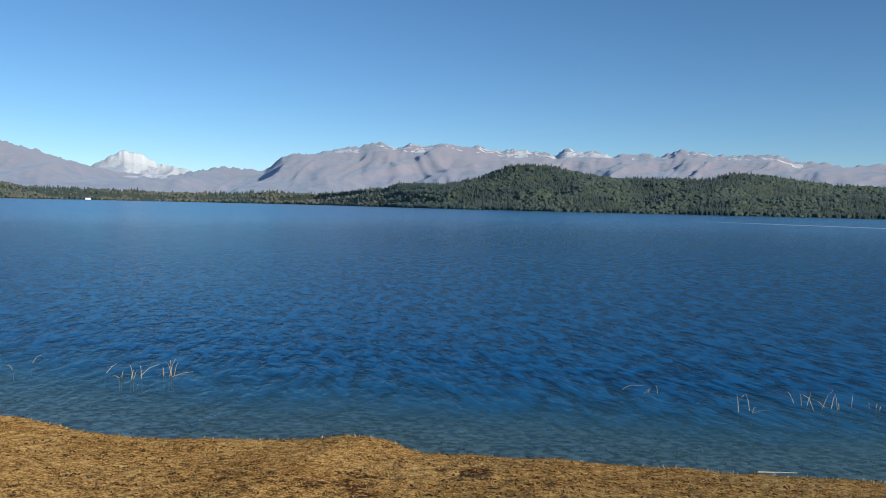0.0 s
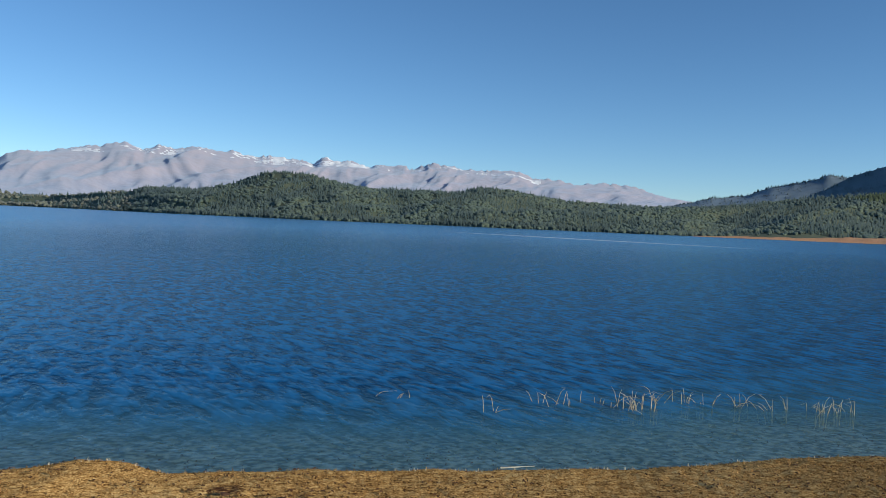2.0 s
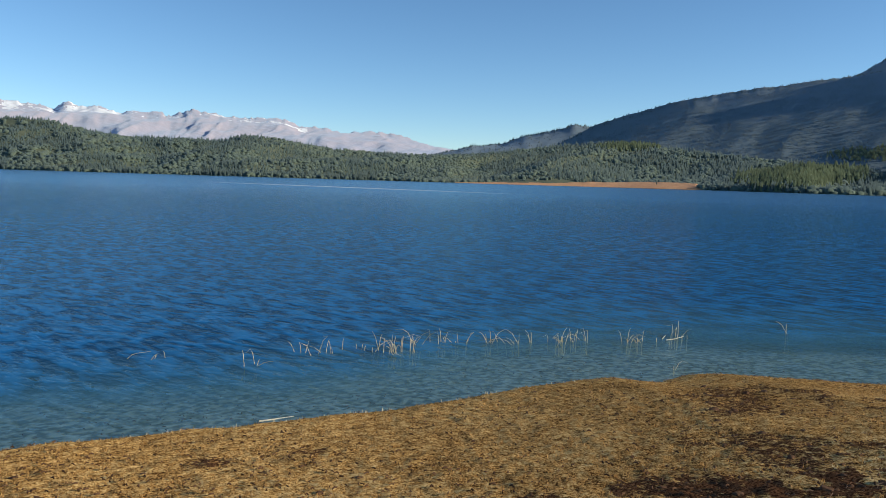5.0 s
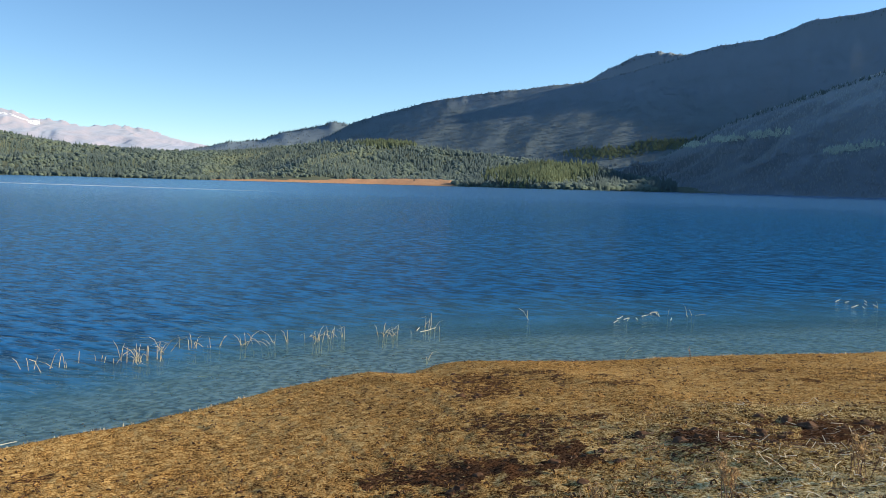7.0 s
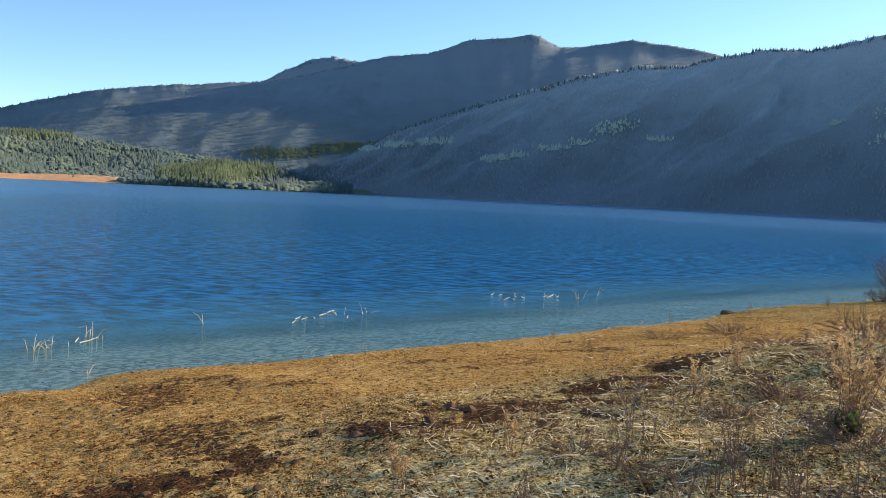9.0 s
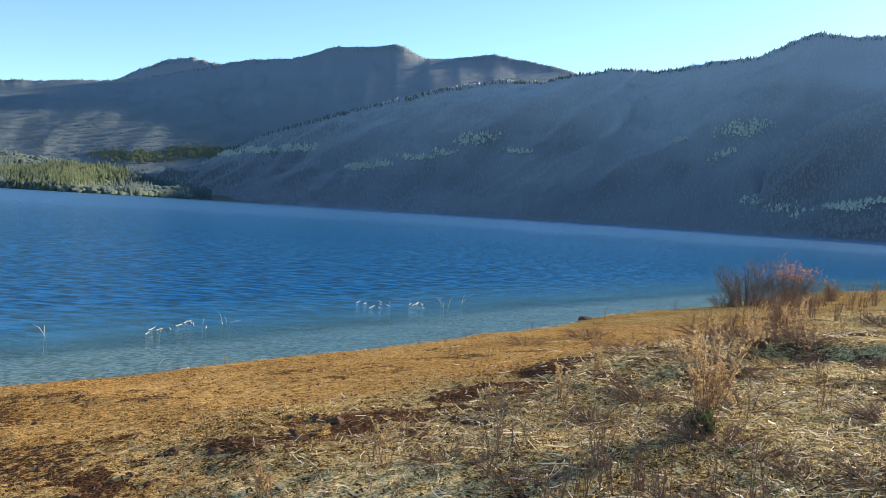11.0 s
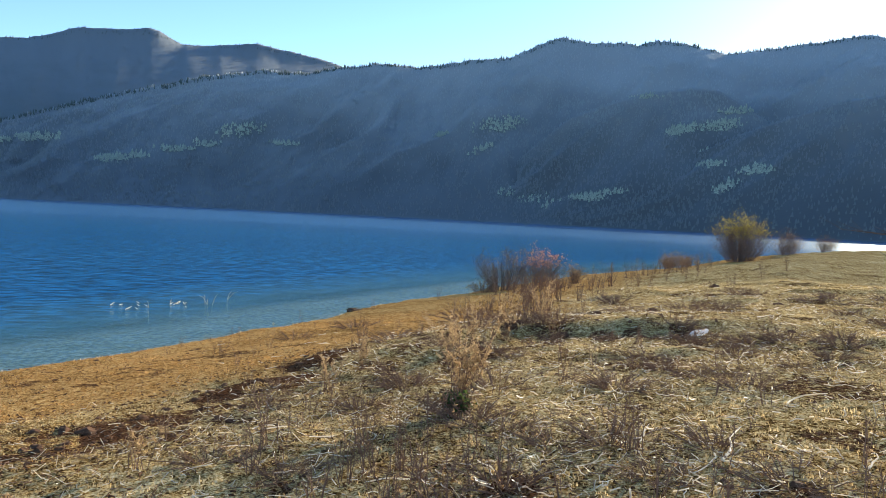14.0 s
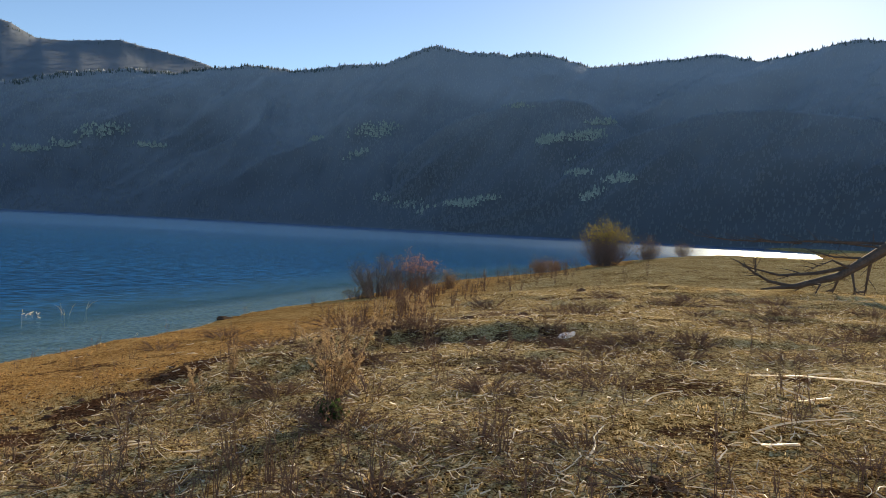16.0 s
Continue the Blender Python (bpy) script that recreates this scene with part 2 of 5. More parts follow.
def water_material():
    m, n, l, b = material("lake_water")
    out = n["Material Output"]
    n.remove(b)
    co = n.new("ShaderNodeNewGeometry")

    def mapped(turn, sx, sy):
        mp = n.new("ShaderNodeMapping")
        mp.vector_type = "TEXTURE"
        mp.inputs["Rotation"].default_value = (0, 0, radians(turn))
        mp.inputs["Scale"].default_value = (sx, sy, 1.0)
        l.new(co.outputs["Position"], mp.inputs[0])
        return mp.outputs[0]

    def relief(vec, scale, detail, strength, dist, before=None):
        t = node(n, "ShaderNodeTexNoise", Scale=scale, Detail=detail, Roughness=0.5, Distortion=0.4)
        l.new(vec, t.inputs["Vector"])
        k = node(n, "ShaderNodeBump", Strength=strength, Distance=dist)
        l.new(t.outputs[0], k.inputs["Height"])
        if before is not None:
            l.new(before, k.inputs["Normal"])
        return k.outputs[0], t.outputs[0]
    nrm, _ = relief(mapped(22, 1.3, 2.8), 1.0, 2, 1.0, 0.055)
    nrm, roll = relief(mapped(8, 0.44, 1.15), 1.0, 2, 1.0, 0.065, nrm)
    nrm, crest = relief(mapped(16, 0.21, 0.56), 1.0, 3, 1.0, 0.045, nrm)
    nrm, _ = relief(mapped(3, 0.12, 0.30), 1.0, 2, 0.9, 0.016, nrm)
    broad = node(n, "ShaderNodeTexNoise", Scale=0.012, Detail=3)
    l.new(mapped(10, 1.0, 1.0), broad.inputs["Vector"])
    # column of water: clear over the shallows, blue where deep
    at = n.new("ShaderNodeAttribute")
    at.attribute_name = "depth"
    mr = node(n, "ShaderNodeMapRange", From_Min=0.0, From_Max=1.0, To_Min=0.0, To_Max=1.0)
    l.new(at.outputs["Fac"], mr.inputs[0])
    clear = n.new("ShaderNodeBsdfTransparent")
    clear.inputs[0].default_value = (0.84, 0.96, 0.93, 1)
    blue = n.new("ShaderNodeBsdfDiffuse")
    cr = ramp(n, [(0.3, (0.005, 0.076, 0.194)), (0.7, (0.008, 0.100, 0.234))])
    l.new(broad.outputs[0], cr.inputs[0])
    tone = n.new("ShaderNodeMix")                    # turquoise over the slope of the bed
    tone.data_type = "RGBA"
    tone.inputs[6].default_value = (0.13, 0.37, 0.45, 1)
    l.new(mr.outputs[0], tone.inputs[0])
    crest_paint = node(n, "ShaderNodeMapRange", From_Min=0.42, From_Max=0.58, To_Min=0.38, To_Max=1.7)   # ripple light and dark painted into the blue: crests brighter, troughs darker
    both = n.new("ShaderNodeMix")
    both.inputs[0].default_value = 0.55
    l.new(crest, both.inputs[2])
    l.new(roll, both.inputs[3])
    l.new(both.outputs[0], crest_paint.inputs[0])
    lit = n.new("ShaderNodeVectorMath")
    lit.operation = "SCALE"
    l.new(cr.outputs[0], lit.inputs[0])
    l.new(crest_paint.outputs[0], lit.inputs["Scale"])
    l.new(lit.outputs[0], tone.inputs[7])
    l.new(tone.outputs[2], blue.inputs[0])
    body = n.new("ShaderNodeMixShader")
    l.new(mr.outputs[0], body.inputs[0])
    l.new(clear.outputs[0], body.inputs[1])
    l.new(blue.outputs[0], body.inputs[2])
    gloss = n.new("ShaderNodeBsdfGlossy")
    gloss.inputs[0].default_value = (0.74, 0.89, 1.0, 1)
    # far off the ripples are too small to tell apart and blur the mirrored sky
    away = n.new("ShaderNodeVectorMath")
    away.operation = "LENGTH"
    l.new(co.outputs["Position"], away.inputs[0])
    blur = node(n, "ShaderNodeMapRange", From_Min=20.0, From_Max=250.0, To_Min=0.05, To_Max=0.17)
    l.new(away.outputs["Value"], blur.inputs[0])
    l.new(blur.outputs[0], gloss.inputs["Roughness"])
    # wave normals are flattened with distance from the eye to suit its low view
    flatten = node(n, "ShaderNodeMapRange", From_Min=6.0, From_Max=80.0, To_Min=0.12, To_Max=0.32)
    l.new(away.outputs["Value"], flatten.inputs[0])
    lie = n.new("ShaderNodeMix")
    lie.data_type = "VECTOR"
    l.new(flatten.outputs[0], lie.inputs[0])
    l.new(nrm, lie.inputs[4])
    lie.inputs[5].default_value = (0, 0, 1)
    unit = n.new("ShaderNodeVectorMath")
    unit.operation = "NORMALIZE"
    l.new(lie.outputs[1], unit.inputs[0])
    nrm = unit.outputs[0]
    l.new(nrm, gloss.inputs["Normal"])
    fr = node(n, "ShaderNodeFresnel", IOR=1.333)
    l.new(nrm, fr.inputs["Normal"])
    mix = n.new("ShaderNodeMixShader")
    dim = n.new("ShaderNodeMath")
    dim.operation = "MULTIPLY"
    mirror_share = node(n, "ShaderNodeMapRange", From_Min=10.0, From_Max=160.0, To_Min=0.42, To_Max=0.68)   # reflection strength set by distance from the eye, tuned to its view
    l.new(away.outputs["Value"], mirror_share.inputs[0])
    l.new(mirror_share.outputs[0], dim.inputs[1])
    l.new(fr.outputs[0], dim.inputs[0])
    l.new(dim.outputs[0], mix.inputs[0])
    l.new(body.outputs[0], mix.inputs[1])
    l.new(gloss.outputs[0], mix.inputs[2])
    # a thin line of foam left by a boat, and slicks beside it
    mp = n.new("ShaderNodeMapping")
    mp.vector_type = "TEXTURE"
    mp.inputs["Location"].default_value = (122, 245, 0)
    mp.inputs["Rotation"].default_value = (0, 0, math.atan2(-119, 52))
    mp.inputs["Scale"].default_value = (80, 10, 1)
    l.new(co.outputs["Position"], mp.inputs[0])
    gr = n.new("ShaderNodeTexGradient")
    gr.gradient_type = "SPHERICAL"
    l.new(mp.outputs[0], gr.inputs[0])
    foam = n.new("ShaderNodeBsdfDiffuse")
    foam.inputs[0].default_value = (0.7, 0.75, 0.8, 1)
    k = n.new("ShaderNodeMath")
    k.operation = "MULTIPLY"
    k.inputs[1].default_value = 0.75
    l.new(gr.outputs["Fac"], k.inputs[0])
    mix2 = n.new("ShaderNodeMixShader")
    l.new(k.outputs[0], mix2.inputs[0])
    l.new(mix.outputs[0], mix2.inputs[1])
    l.new(foam.outputs[0], mix2.inputs[2])
    l.new(mix2.outputs[0], out.inputs[0])
    return m


M_WATER = water_material()

# ---- plan of the near shore ----
SHORE = np.array([(-400, 90), (-120, 38), (-60, 27), (-30, 20), (-16, 15.6), (-9.5, 13.6), (-6.6, 12.7), (-5.5, 12), (-4, 11.75), (-2.6, 11.7),
    (-1.4, 12), (-.7, 11.8), (-.2, 11.3), (1.4, 11.25), (2.4, 11), (3.4, 10.8), (4.6, 10.55), (6.2, 10.4), (8.8, 10.45), (10.9, 10.3), (11.5, 9.65),
    (12.8, 9.7), (13.6, 9.1), (14.6, 8), (16.2, 6.95), (17.6, 5.9), (19, 4.6), (21.4, 2.95), (23.9, 1.5), (25.8, -.2), (29.7, -2), (33.6, -4.5),
    (36.8, -7.4), (40.4, -9.6), (53, -18.9), (61.5, -28.6), (76, -42), (84, -54), (82, -67), (84, -82), (110, -112), (160, -160), (260, -250),
    (420, -400), (760, -640)], float)
LAND = np.vstack([SHORE, [(760, -3000), (-3000, -3000), (-3000, 90)]])


def inland(x, y):
    """Distance to the water's edge, positive on land."""
    x, y = np.broadcast_arrays(np.asarray(x, float), np.asarray(y, float))
    shape = x.shape
    x, y = x.ravel(), y.ravel()
    best = np.full(x.shape, 1e9)
    for (ax, ay), (bx, by) in zip(SHORE[:-1], SHORE[1:]):
        dx, dy = bx - ax, by - ay
        u = np.clip(((x - ax) * dx + (y - ay) * dy) / (dx * dx + dy * dy), 0, 1)
        best = np.minimum(best, np.hypot(x - ax - u * dx, y - ay - u * dy))
    inside = np.zeros(x.shape, bool)
    for (x1, y1), (x2, y2) in zip(LAND, np.roll(LAND, -1, 0)):
        if y1 != y2:
            inside ^= ((y1 > y) != (y2 > y)) & (x < (x2 - x1) * (y - y1) / (y2 - y1) + x1)
    return np.where(inside, best, -best).reshape(shape)


SOIL_BAND = np.array([(5.5, 4.6), (7.8, 3.3), (9, 2), (10.3, .95), (13.6, -.6), (16, -2.6)])
SOIL_SIDE = np.array([(11, 7.7), (10.2, 7), (9, 5.85), (7.8, 4.65)])
SCARP = np.array([(12.6, -2.5), (14.0, -3.1), (15.0, -3.9), (15.2, -4.8), (14.6, -5.7), (13.8, -6.6)])
BANK = SCARP + np.array([(-0.9, 0.1), (-0.8, -0.2), (-0.9, -0.1), (-1.1, 0.1), (-1.0, 0.2), (-0.8, 0.2)])     # its shaded foot


def line_distance(x, y, line):
    best = np.full(np.shape(x), 1e9)
    for (ax, ay), (bx, by) in zip(line[:-1], line[1:]):
        dx, dy = bx - ax, by - ay
        u = np.clip(((x - ax) * dx + (y - ay) * dy) / (dx * dx + dy * dy), 0, 1)
        best = np.minimum(best, np.hypot(x - ax - u * dx, y - ay - u * dy))
    return best


def soil_amount(x, y):
    """Churned bare soil: a band across the slope, a low bank and loose patches; on the bank it also paints the shade at
    its foot.
    """
    n1 = fbm(x * 0.9, y * 0.9, 4, 41)
    n2 = fbm(x * 2.3, y * 2.3, 3, 42)
    band = 0.74 * smooth(1.5, 0.2, line_distance(x, y, SOIL_BAND) + 1.2 * (n1 - 0.5)) * smooth(0.34, 0.52, n2)
    side = 0.62 * smooth(1.6, 0.2, line_distance(x, y, SOIL_SIDE)) * smooth(0.40, 0.58, n1)
    bank = 0.66 * smooth(1.3, 0.2, line_distance(x, y, BANK) + 1.6 * (n1 - 0.5)) * smooth(0.40, 0.58, n2)
    spots = sum(0.66 * smooth(0.7, 0.1, np.hypot(x - a, y - b)) for a, b in ((0.45, 9.7), (2.9, 8.4), (5.2, -3.3), (4.6, -4.4), (8.3, -7.4), (5.9, -1.6)))
    loose = 0.62 * smooth(0.51, 0.68, n1 * 0.55 + n2 * 0.45) * smooth(0.5, 2, inland(x, y))
    return np.maximum.reduce([band, side, bank, np.minimum(spots, 0.7), loose])


def olive_amount(x, y):
    s = inland(x, y)
    e = fbm(x * 0.5, y * 0.5, 3, 44)
    return smooth(5.5, 9.0, s + 4 * (e - 0.5)) * smooth(1.0, 7.0, x)


def ground_z(x, y, rough=True):
    """Height of the land, or of the lake bed."""
    x, y = np.asarray(x, float), np.asarray(y, float)
    s = inland(x, y)
    if rough:
        s = s + 0.5 * (fbm(x * 0.9, y * 0.9, 3, 11) - 0.5) * (1 - 0.75 * smooth(0.5, 2.0, s)) * smooth(140, 40, np.hypot(x, y))
    up = np.interp(s, [0, 0.12, 0.5, 3, 6, 8.5, 11, 14, 25, 60, 200, 800, 3000], [0.02, 0.20, 0.28, .62, 1.02, 1.36, 1.7, 2.05, 2.4, 2.7, 4.5, 30, 90])
    down = -np.interp(-s, [0, 0.5, 5, 9, 16, 40, 3000], [0.02, 0.09, 0.36, 0.9, 2.2, 8, 30])
    z = np.where(s > 0, up, down)
    ds, db = line_distance(x, y, SCARP), line_distance(x, y, BANK)
    z = z + 0.24 * smooth(-0.9, 0.9, db - ds + 0.5 * (fbm(x * 1.1, y * 1.1, 2, 48) - 0.5)) * smooth(4.5, 0.8, ds)        # a low step, steep on its lower side
    z = z + 0.08 * (fbm(x * 0.9, y * 0.9, 2, 50) - 0.5) * smooth(5, 8, x) * smooth(5, 8, s)
    z = z + 0.09 * smooth(0.55, 0.80, fbm(x * 0.62, y * 0.62, 2, 49)) * smooth(6.0, 9.0, s) * smooth(5, 9, x)      # low hummocks of the meadow
    z = z + 0.3 * np.exp(-((x - 65) ** 2 + (y + 70) ** 2) / (2 * 25.0 ** 2)) * smooth(0, 6, s)
    z = z + 0.5 * np.exp(-((x - 67) ** 2 + (y + 41) ** 2) / (2 * 10.0 ** 2)) * smooth(0, 3, s)          # the rise at the point
    if rough:
        near = smooth(90, 25, np.hypot(x, y))
        z = z + np.where(s > 0, 1, 0.4) * near * smooth(0.0, 2.0, np.abs(s)) * (0.04 * (fbm(x * 0.35, y * 0.35, 2, 3) - 0.5) + 0.02 * (fbm(x * 1.3, y * 1.3, 3, 5) - 0.5))
    return z


def polar_grid(az0, az1, naz, radii):
    az = np.radians(np.linspace(az0, az1, naz))
    A, D = np.meshgrid(az, radii)
    return -np.sin(A) * D, np.cos(A) * D


# ---- ground sheet, lake bed and lake ----
radii = np.concatenate([[0.0], np.concatenate([np.geomspace(0.6, 3, 14)[:-1], np.geomspace(3, 30, 300)[:-1], np.geomspace(30, 60, 50)]), np.geomspace(62, 4900, 70)])
azimuths = np.concatenate([np.linspace(180, 45, 90)[:-1], np.linspace(45, -150, 1000), np.linspace(-150, -180, 21)[1:]])
GA, GD = np.meshgrid(np.radians(azimuths), radii)
gx, gy = -np.sin(GA) * GD, np.cos(GA) * GD
gz = ground_z(gx, gy)
gs = inland(gx, gy)
verts = np.stack([gx, gy, gz], -1).reshape(-1, 3)
faces = grid_faces(len(radii), len(azimuths))
deep = (gs.ravel()[faces] < 0.15).all(1)
soil = soil_amount(gx, gy) * (gs > 0) * smooth(80, 40, np.hypot(gx, gy))
tuft = fbm(gx * 7.5, gy * 7.5, 2, 46) - 0.5
lumps = smooth(0.1, 0.5, gs) * smooth(40, 15, np.hypot(gx, gy))
verts[:, 2] += (soil * 0.05 * (fbm(gx * 4.5, gy * 4.5, 3, 45) - 0.45) + 0.03 * tuft * lumps).ravel()
ground = tagged(new("ground", mesh_of("ground", verts, faces, [M_TURF, M_BED], deep.astype(int), True)), "sloping lakeside ground of dry golden-brown turf", "ground", kind="structure")

for key, values in (("soil", soil), ("olive", olive_amount(gx, gy))):
    ground.data.attributes.new(key, "FLOAT", "POINT").data.foreach_set("value", values.ravel().astype(np.float32))

wr = np.concatenate([np.linspace(5, 40, 120), np.geomspace(41, 4900, 60)])
wx, wy = polar_grid(75, -165, 600, wr)
ws = inland(wx, wy)
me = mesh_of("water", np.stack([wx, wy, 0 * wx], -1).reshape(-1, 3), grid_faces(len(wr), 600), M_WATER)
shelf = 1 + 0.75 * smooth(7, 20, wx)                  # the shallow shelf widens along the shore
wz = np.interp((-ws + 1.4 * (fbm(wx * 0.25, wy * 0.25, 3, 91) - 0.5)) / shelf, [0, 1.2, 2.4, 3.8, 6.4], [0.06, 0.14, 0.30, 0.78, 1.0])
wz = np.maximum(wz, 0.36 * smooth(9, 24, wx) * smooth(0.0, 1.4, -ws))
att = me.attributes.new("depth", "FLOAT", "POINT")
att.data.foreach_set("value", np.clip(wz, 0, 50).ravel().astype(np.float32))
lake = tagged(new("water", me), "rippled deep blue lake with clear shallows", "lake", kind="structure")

# ---- hills: azimuth and elevation of each skyline, with its distance ----
def hill_layer(sky_line, d0, dr, tree=0.0, power=1.15, gully=0.0, seed=1, back=700, keen=5.0, soft=0.0, spur=0.0, spur_wide=4.0, jag=0.0, crags=1.0, even=1.0):
    """A height field round the eye: rises from the distance d0 to the skyline at dr, then falls away behind."""
    az = np.array([p[0] for p in sky_line])
    el = np.array([p[1] for p in sky_line])
    order = np.argsort(az)
    az, el = az[order], el[order]
    a0 = np.array(sorted(d0))
    ar = np.array(sorted(dr))

    def height(a, d):
        near, far = np.interp(a, a0[:, 0], a0[:, 1]), np.interp(a, ar[:, 0], ar[:, 1])
        top = 3.7 + far * np.tan(np.radians(sum(np.interp(a + o, az, el) for o in (-soft, 0, soft)) / 3)) - tree
        wide = sum(np.interp(a + o * even, az, el) for o in (-4, -2.5, -1.2, 0, 1.2, 2.5, 4)) / 7
        broad = 3.7 + far * np.tan(np.radians(wide)) - tree
        u = (d - near) / (far - near)
        front = np.clip(u, 0, 1) ** power
        crest = np.clip(u, 0, 1) ** keen
        z = (broad + (top - broad) * crest) * np.where(u <= 1, front, np.clip(1 - (np.clip(d - far, 0, None) / back) ** 1.3 * 0.9, 0, 1))
        w = np.clip(u, 0, 1) * np.clip(1 - u, 0, 1) * 4
        z = z + np.clip(u, 0, 1) ** 3 * far * 0.0014 * (fbm(a * 0.9, u * 3.0 + a * 0.25, 3, seed + 8) - 0.5)
        z = z + gully * w * ((1 - np.abs(fbm(a * 0.085 + 3 + u * 0.5, u * 1.3 + a * 0.05, 4, seed) * 2 - 1)) ** 2 - 0.75)
        z = z + gully * 0.45 * w * (fbm(a * 0.5, u * 2.2 + a * 0.2, 3, seed + 12) - 0.5)
        if spur:                                       # spurs and gullies that run down the slope
            v = np.clip(u, 0, 1)
            lean = a + 1.6 * spur_wide * (fbm(a * 0.7 / spur_wide, v * 1.4, 2, seed + 31) - 0.5) + 0.7 * spur_wide * v
            rib = 1 - np.abs(2 * vnoise(lean / spur_wide, v * 0.8, seed + 33) - 1)
            fine = 1 - np.abs(2 * vnoise(lean * 2.7 / spur_wide + v, v * 1.9, seed + 34) - 1)
            crag = 1 - np.abs(2 * vnoise(lean * 7.1 / spur_wide - v, v * 4.5, seed + 35) - 1)
            z = z + spur * v ** 0.8 * (1 - v ** 3) * 1.4 * ((rib - 0.55) + crags * (0.42 * (fine - 0.5) + 0.16 * (crag - 0.5)))
        if jag:                                        # broken rock along the skyline
            z = z + jag * np.clip(u, 0, 1) ** 14 * ((1 - np.abs(2 * vnoise(a * 2.6, u * 4, seed + 36) - 1)) - 0.5 + 0.5 * (vnoise(a * 8.5, u * 9, seed + 37) - 0.5))
        return np.where(u < 0, -3.0, z)
    return height, az, near_far(a0, ar)


def near_far(a0, ar):
    return lambda a: (np.interp(a, a0[:, 0], a0[:, 1]), np.interp(a, ar[:, 0], ar[:, 1]))


def hill_mesh(name, layer, az0, az1, naz, nd, mats, pick=None, back=700):
    height, _, span = layer
    a = np.linspace(az0, az1, naz)
    near, far = span(a)
    u = np.concatenate([[-0.02], np.linspace(0, 1, nd), 1 + np.linspace(0.05, 1, 8) * 0.0])[: nd + 1]
    D = near[None, :] + u[:, None] * (far - near)[None, :]
    D = np.vstack([D, far[None, :] + np.linspace(0.05, 1, 8)[:, None] * back])
    A = np.broadcast_to(a, D.shape)
    Z = height(A, D)
    X, Y = -np.sin(np.radians(A)) * D, np.cos(np.radians(A)) * D
    f = grid_faces(D.shape[0], naz)
    idx = None
    if pick:
        c = np.stack([A, D, Z], -1).reshape(-1, 3)[f].mean(1)
        idx = pick(c[:, 0], c[:, 1], c[:, 2])
    ob = new(name, mesh_of(name, np.stack([X, Y, Z], -1).reshape(-1, 3), f, mats, idx, True))
    ob.cycles.shadow_terminator_geometry_offset = 0.25
    ob.cycles.shadow_terminator_offset = 0.1
    return ob


RANGE_SKY = [(60, 2.2), (45, 3.0), (33, 3.6), (29, 3.44), (27.1, 3.05), (25.2, 2.39), (24, 2.05), (22, 1.7), (19, 1.6), (17.1, 2.06), (15.3, 2.39), (12.8, 2.16), (11.4, 3.23), (10.3, 3.42), (9.1, 3.42),
    (7.9, 3.89), (6.1, 4.07), (5.5, 4.32), (4.5, 4.35), (3.5, 3.98), (2.5, 4.44), (1.5, 4.19), (-.1, 4.54), (-1.1, 4.21), (-2.3, 4.31), (-3.9, 3.94), (-4.7, 4.11), (-6.3, 3.98),
    (-7.5, 3.87), (-7.9, 3.76), (-8.5, 4.2), (-9.8, 3.98), (-10.4, 4.06), (-11.8, 3.72), (-12.4, 3.92), (-13.5, 3.78), (-14.3, 3.97), (-14.7, 3.63), (-16.3, 4.17), (-17.4, 4.06),
    (-18.2, 3.87), (-20.1, 3.79), (-22.6, 3.82), (-23.5, 3.3), (-25, 3.33), (-26.8, 3.01), (-28, 3.19), (-30.5, 3.12), (-31.9, 2.5), (-33.7, 2.1), (-40, 1.2)]
rng_layer = hill_layer(RANGE_SKY, [(60, 2900), (-40, 2900)], [(60, 4250), (-40, 4250)], 0, 0.9, 70, 7, 500, spur=42, spur_wide=3.4, jag=13)


def snow_pick(a, d, z):
    n = 0.55 * fbm(a * 1.1, d * 0.010, 3, 21) + 0.45 * fbm(a * 4.5 + d * 0.01, d * 0.035, 3, 22)
    return ((d > 4040) & (d < 4260) & (n > 0.555 - 0.12 * smooth(4, 0.5, np.abs(a + 10.2))) & (a > -24) & (a < 8)).astype(int)


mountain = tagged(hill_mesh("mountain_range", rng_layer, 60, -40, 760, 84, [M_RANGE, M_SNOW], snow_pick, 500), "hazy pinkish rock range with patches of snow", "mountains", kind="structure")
PEAK_SKY = [(27, 0.8), (24.2, 1.95), (23.5, 2.27), (22.6, 2.8), (21.8, 3.24), (20.7, 2.95), (19.7, 2.43), (18, 2.11), (16.5, 1.6), (14, 0.8)]
peak_layer = hill_layer(PEAK_SKY, [(28, 3600), (13, 3600)], [(28, 4600), (13, 4600)], 0, 0.9, 60, 9, 250, spur=40, spur_wide=2.2, jag=10)
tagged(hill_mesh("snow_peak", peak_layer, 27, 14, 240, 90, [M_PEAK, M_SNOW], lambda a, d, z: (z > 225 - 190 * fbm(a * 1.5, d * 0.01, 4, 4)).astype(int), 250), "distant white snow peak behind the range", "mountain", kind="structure")

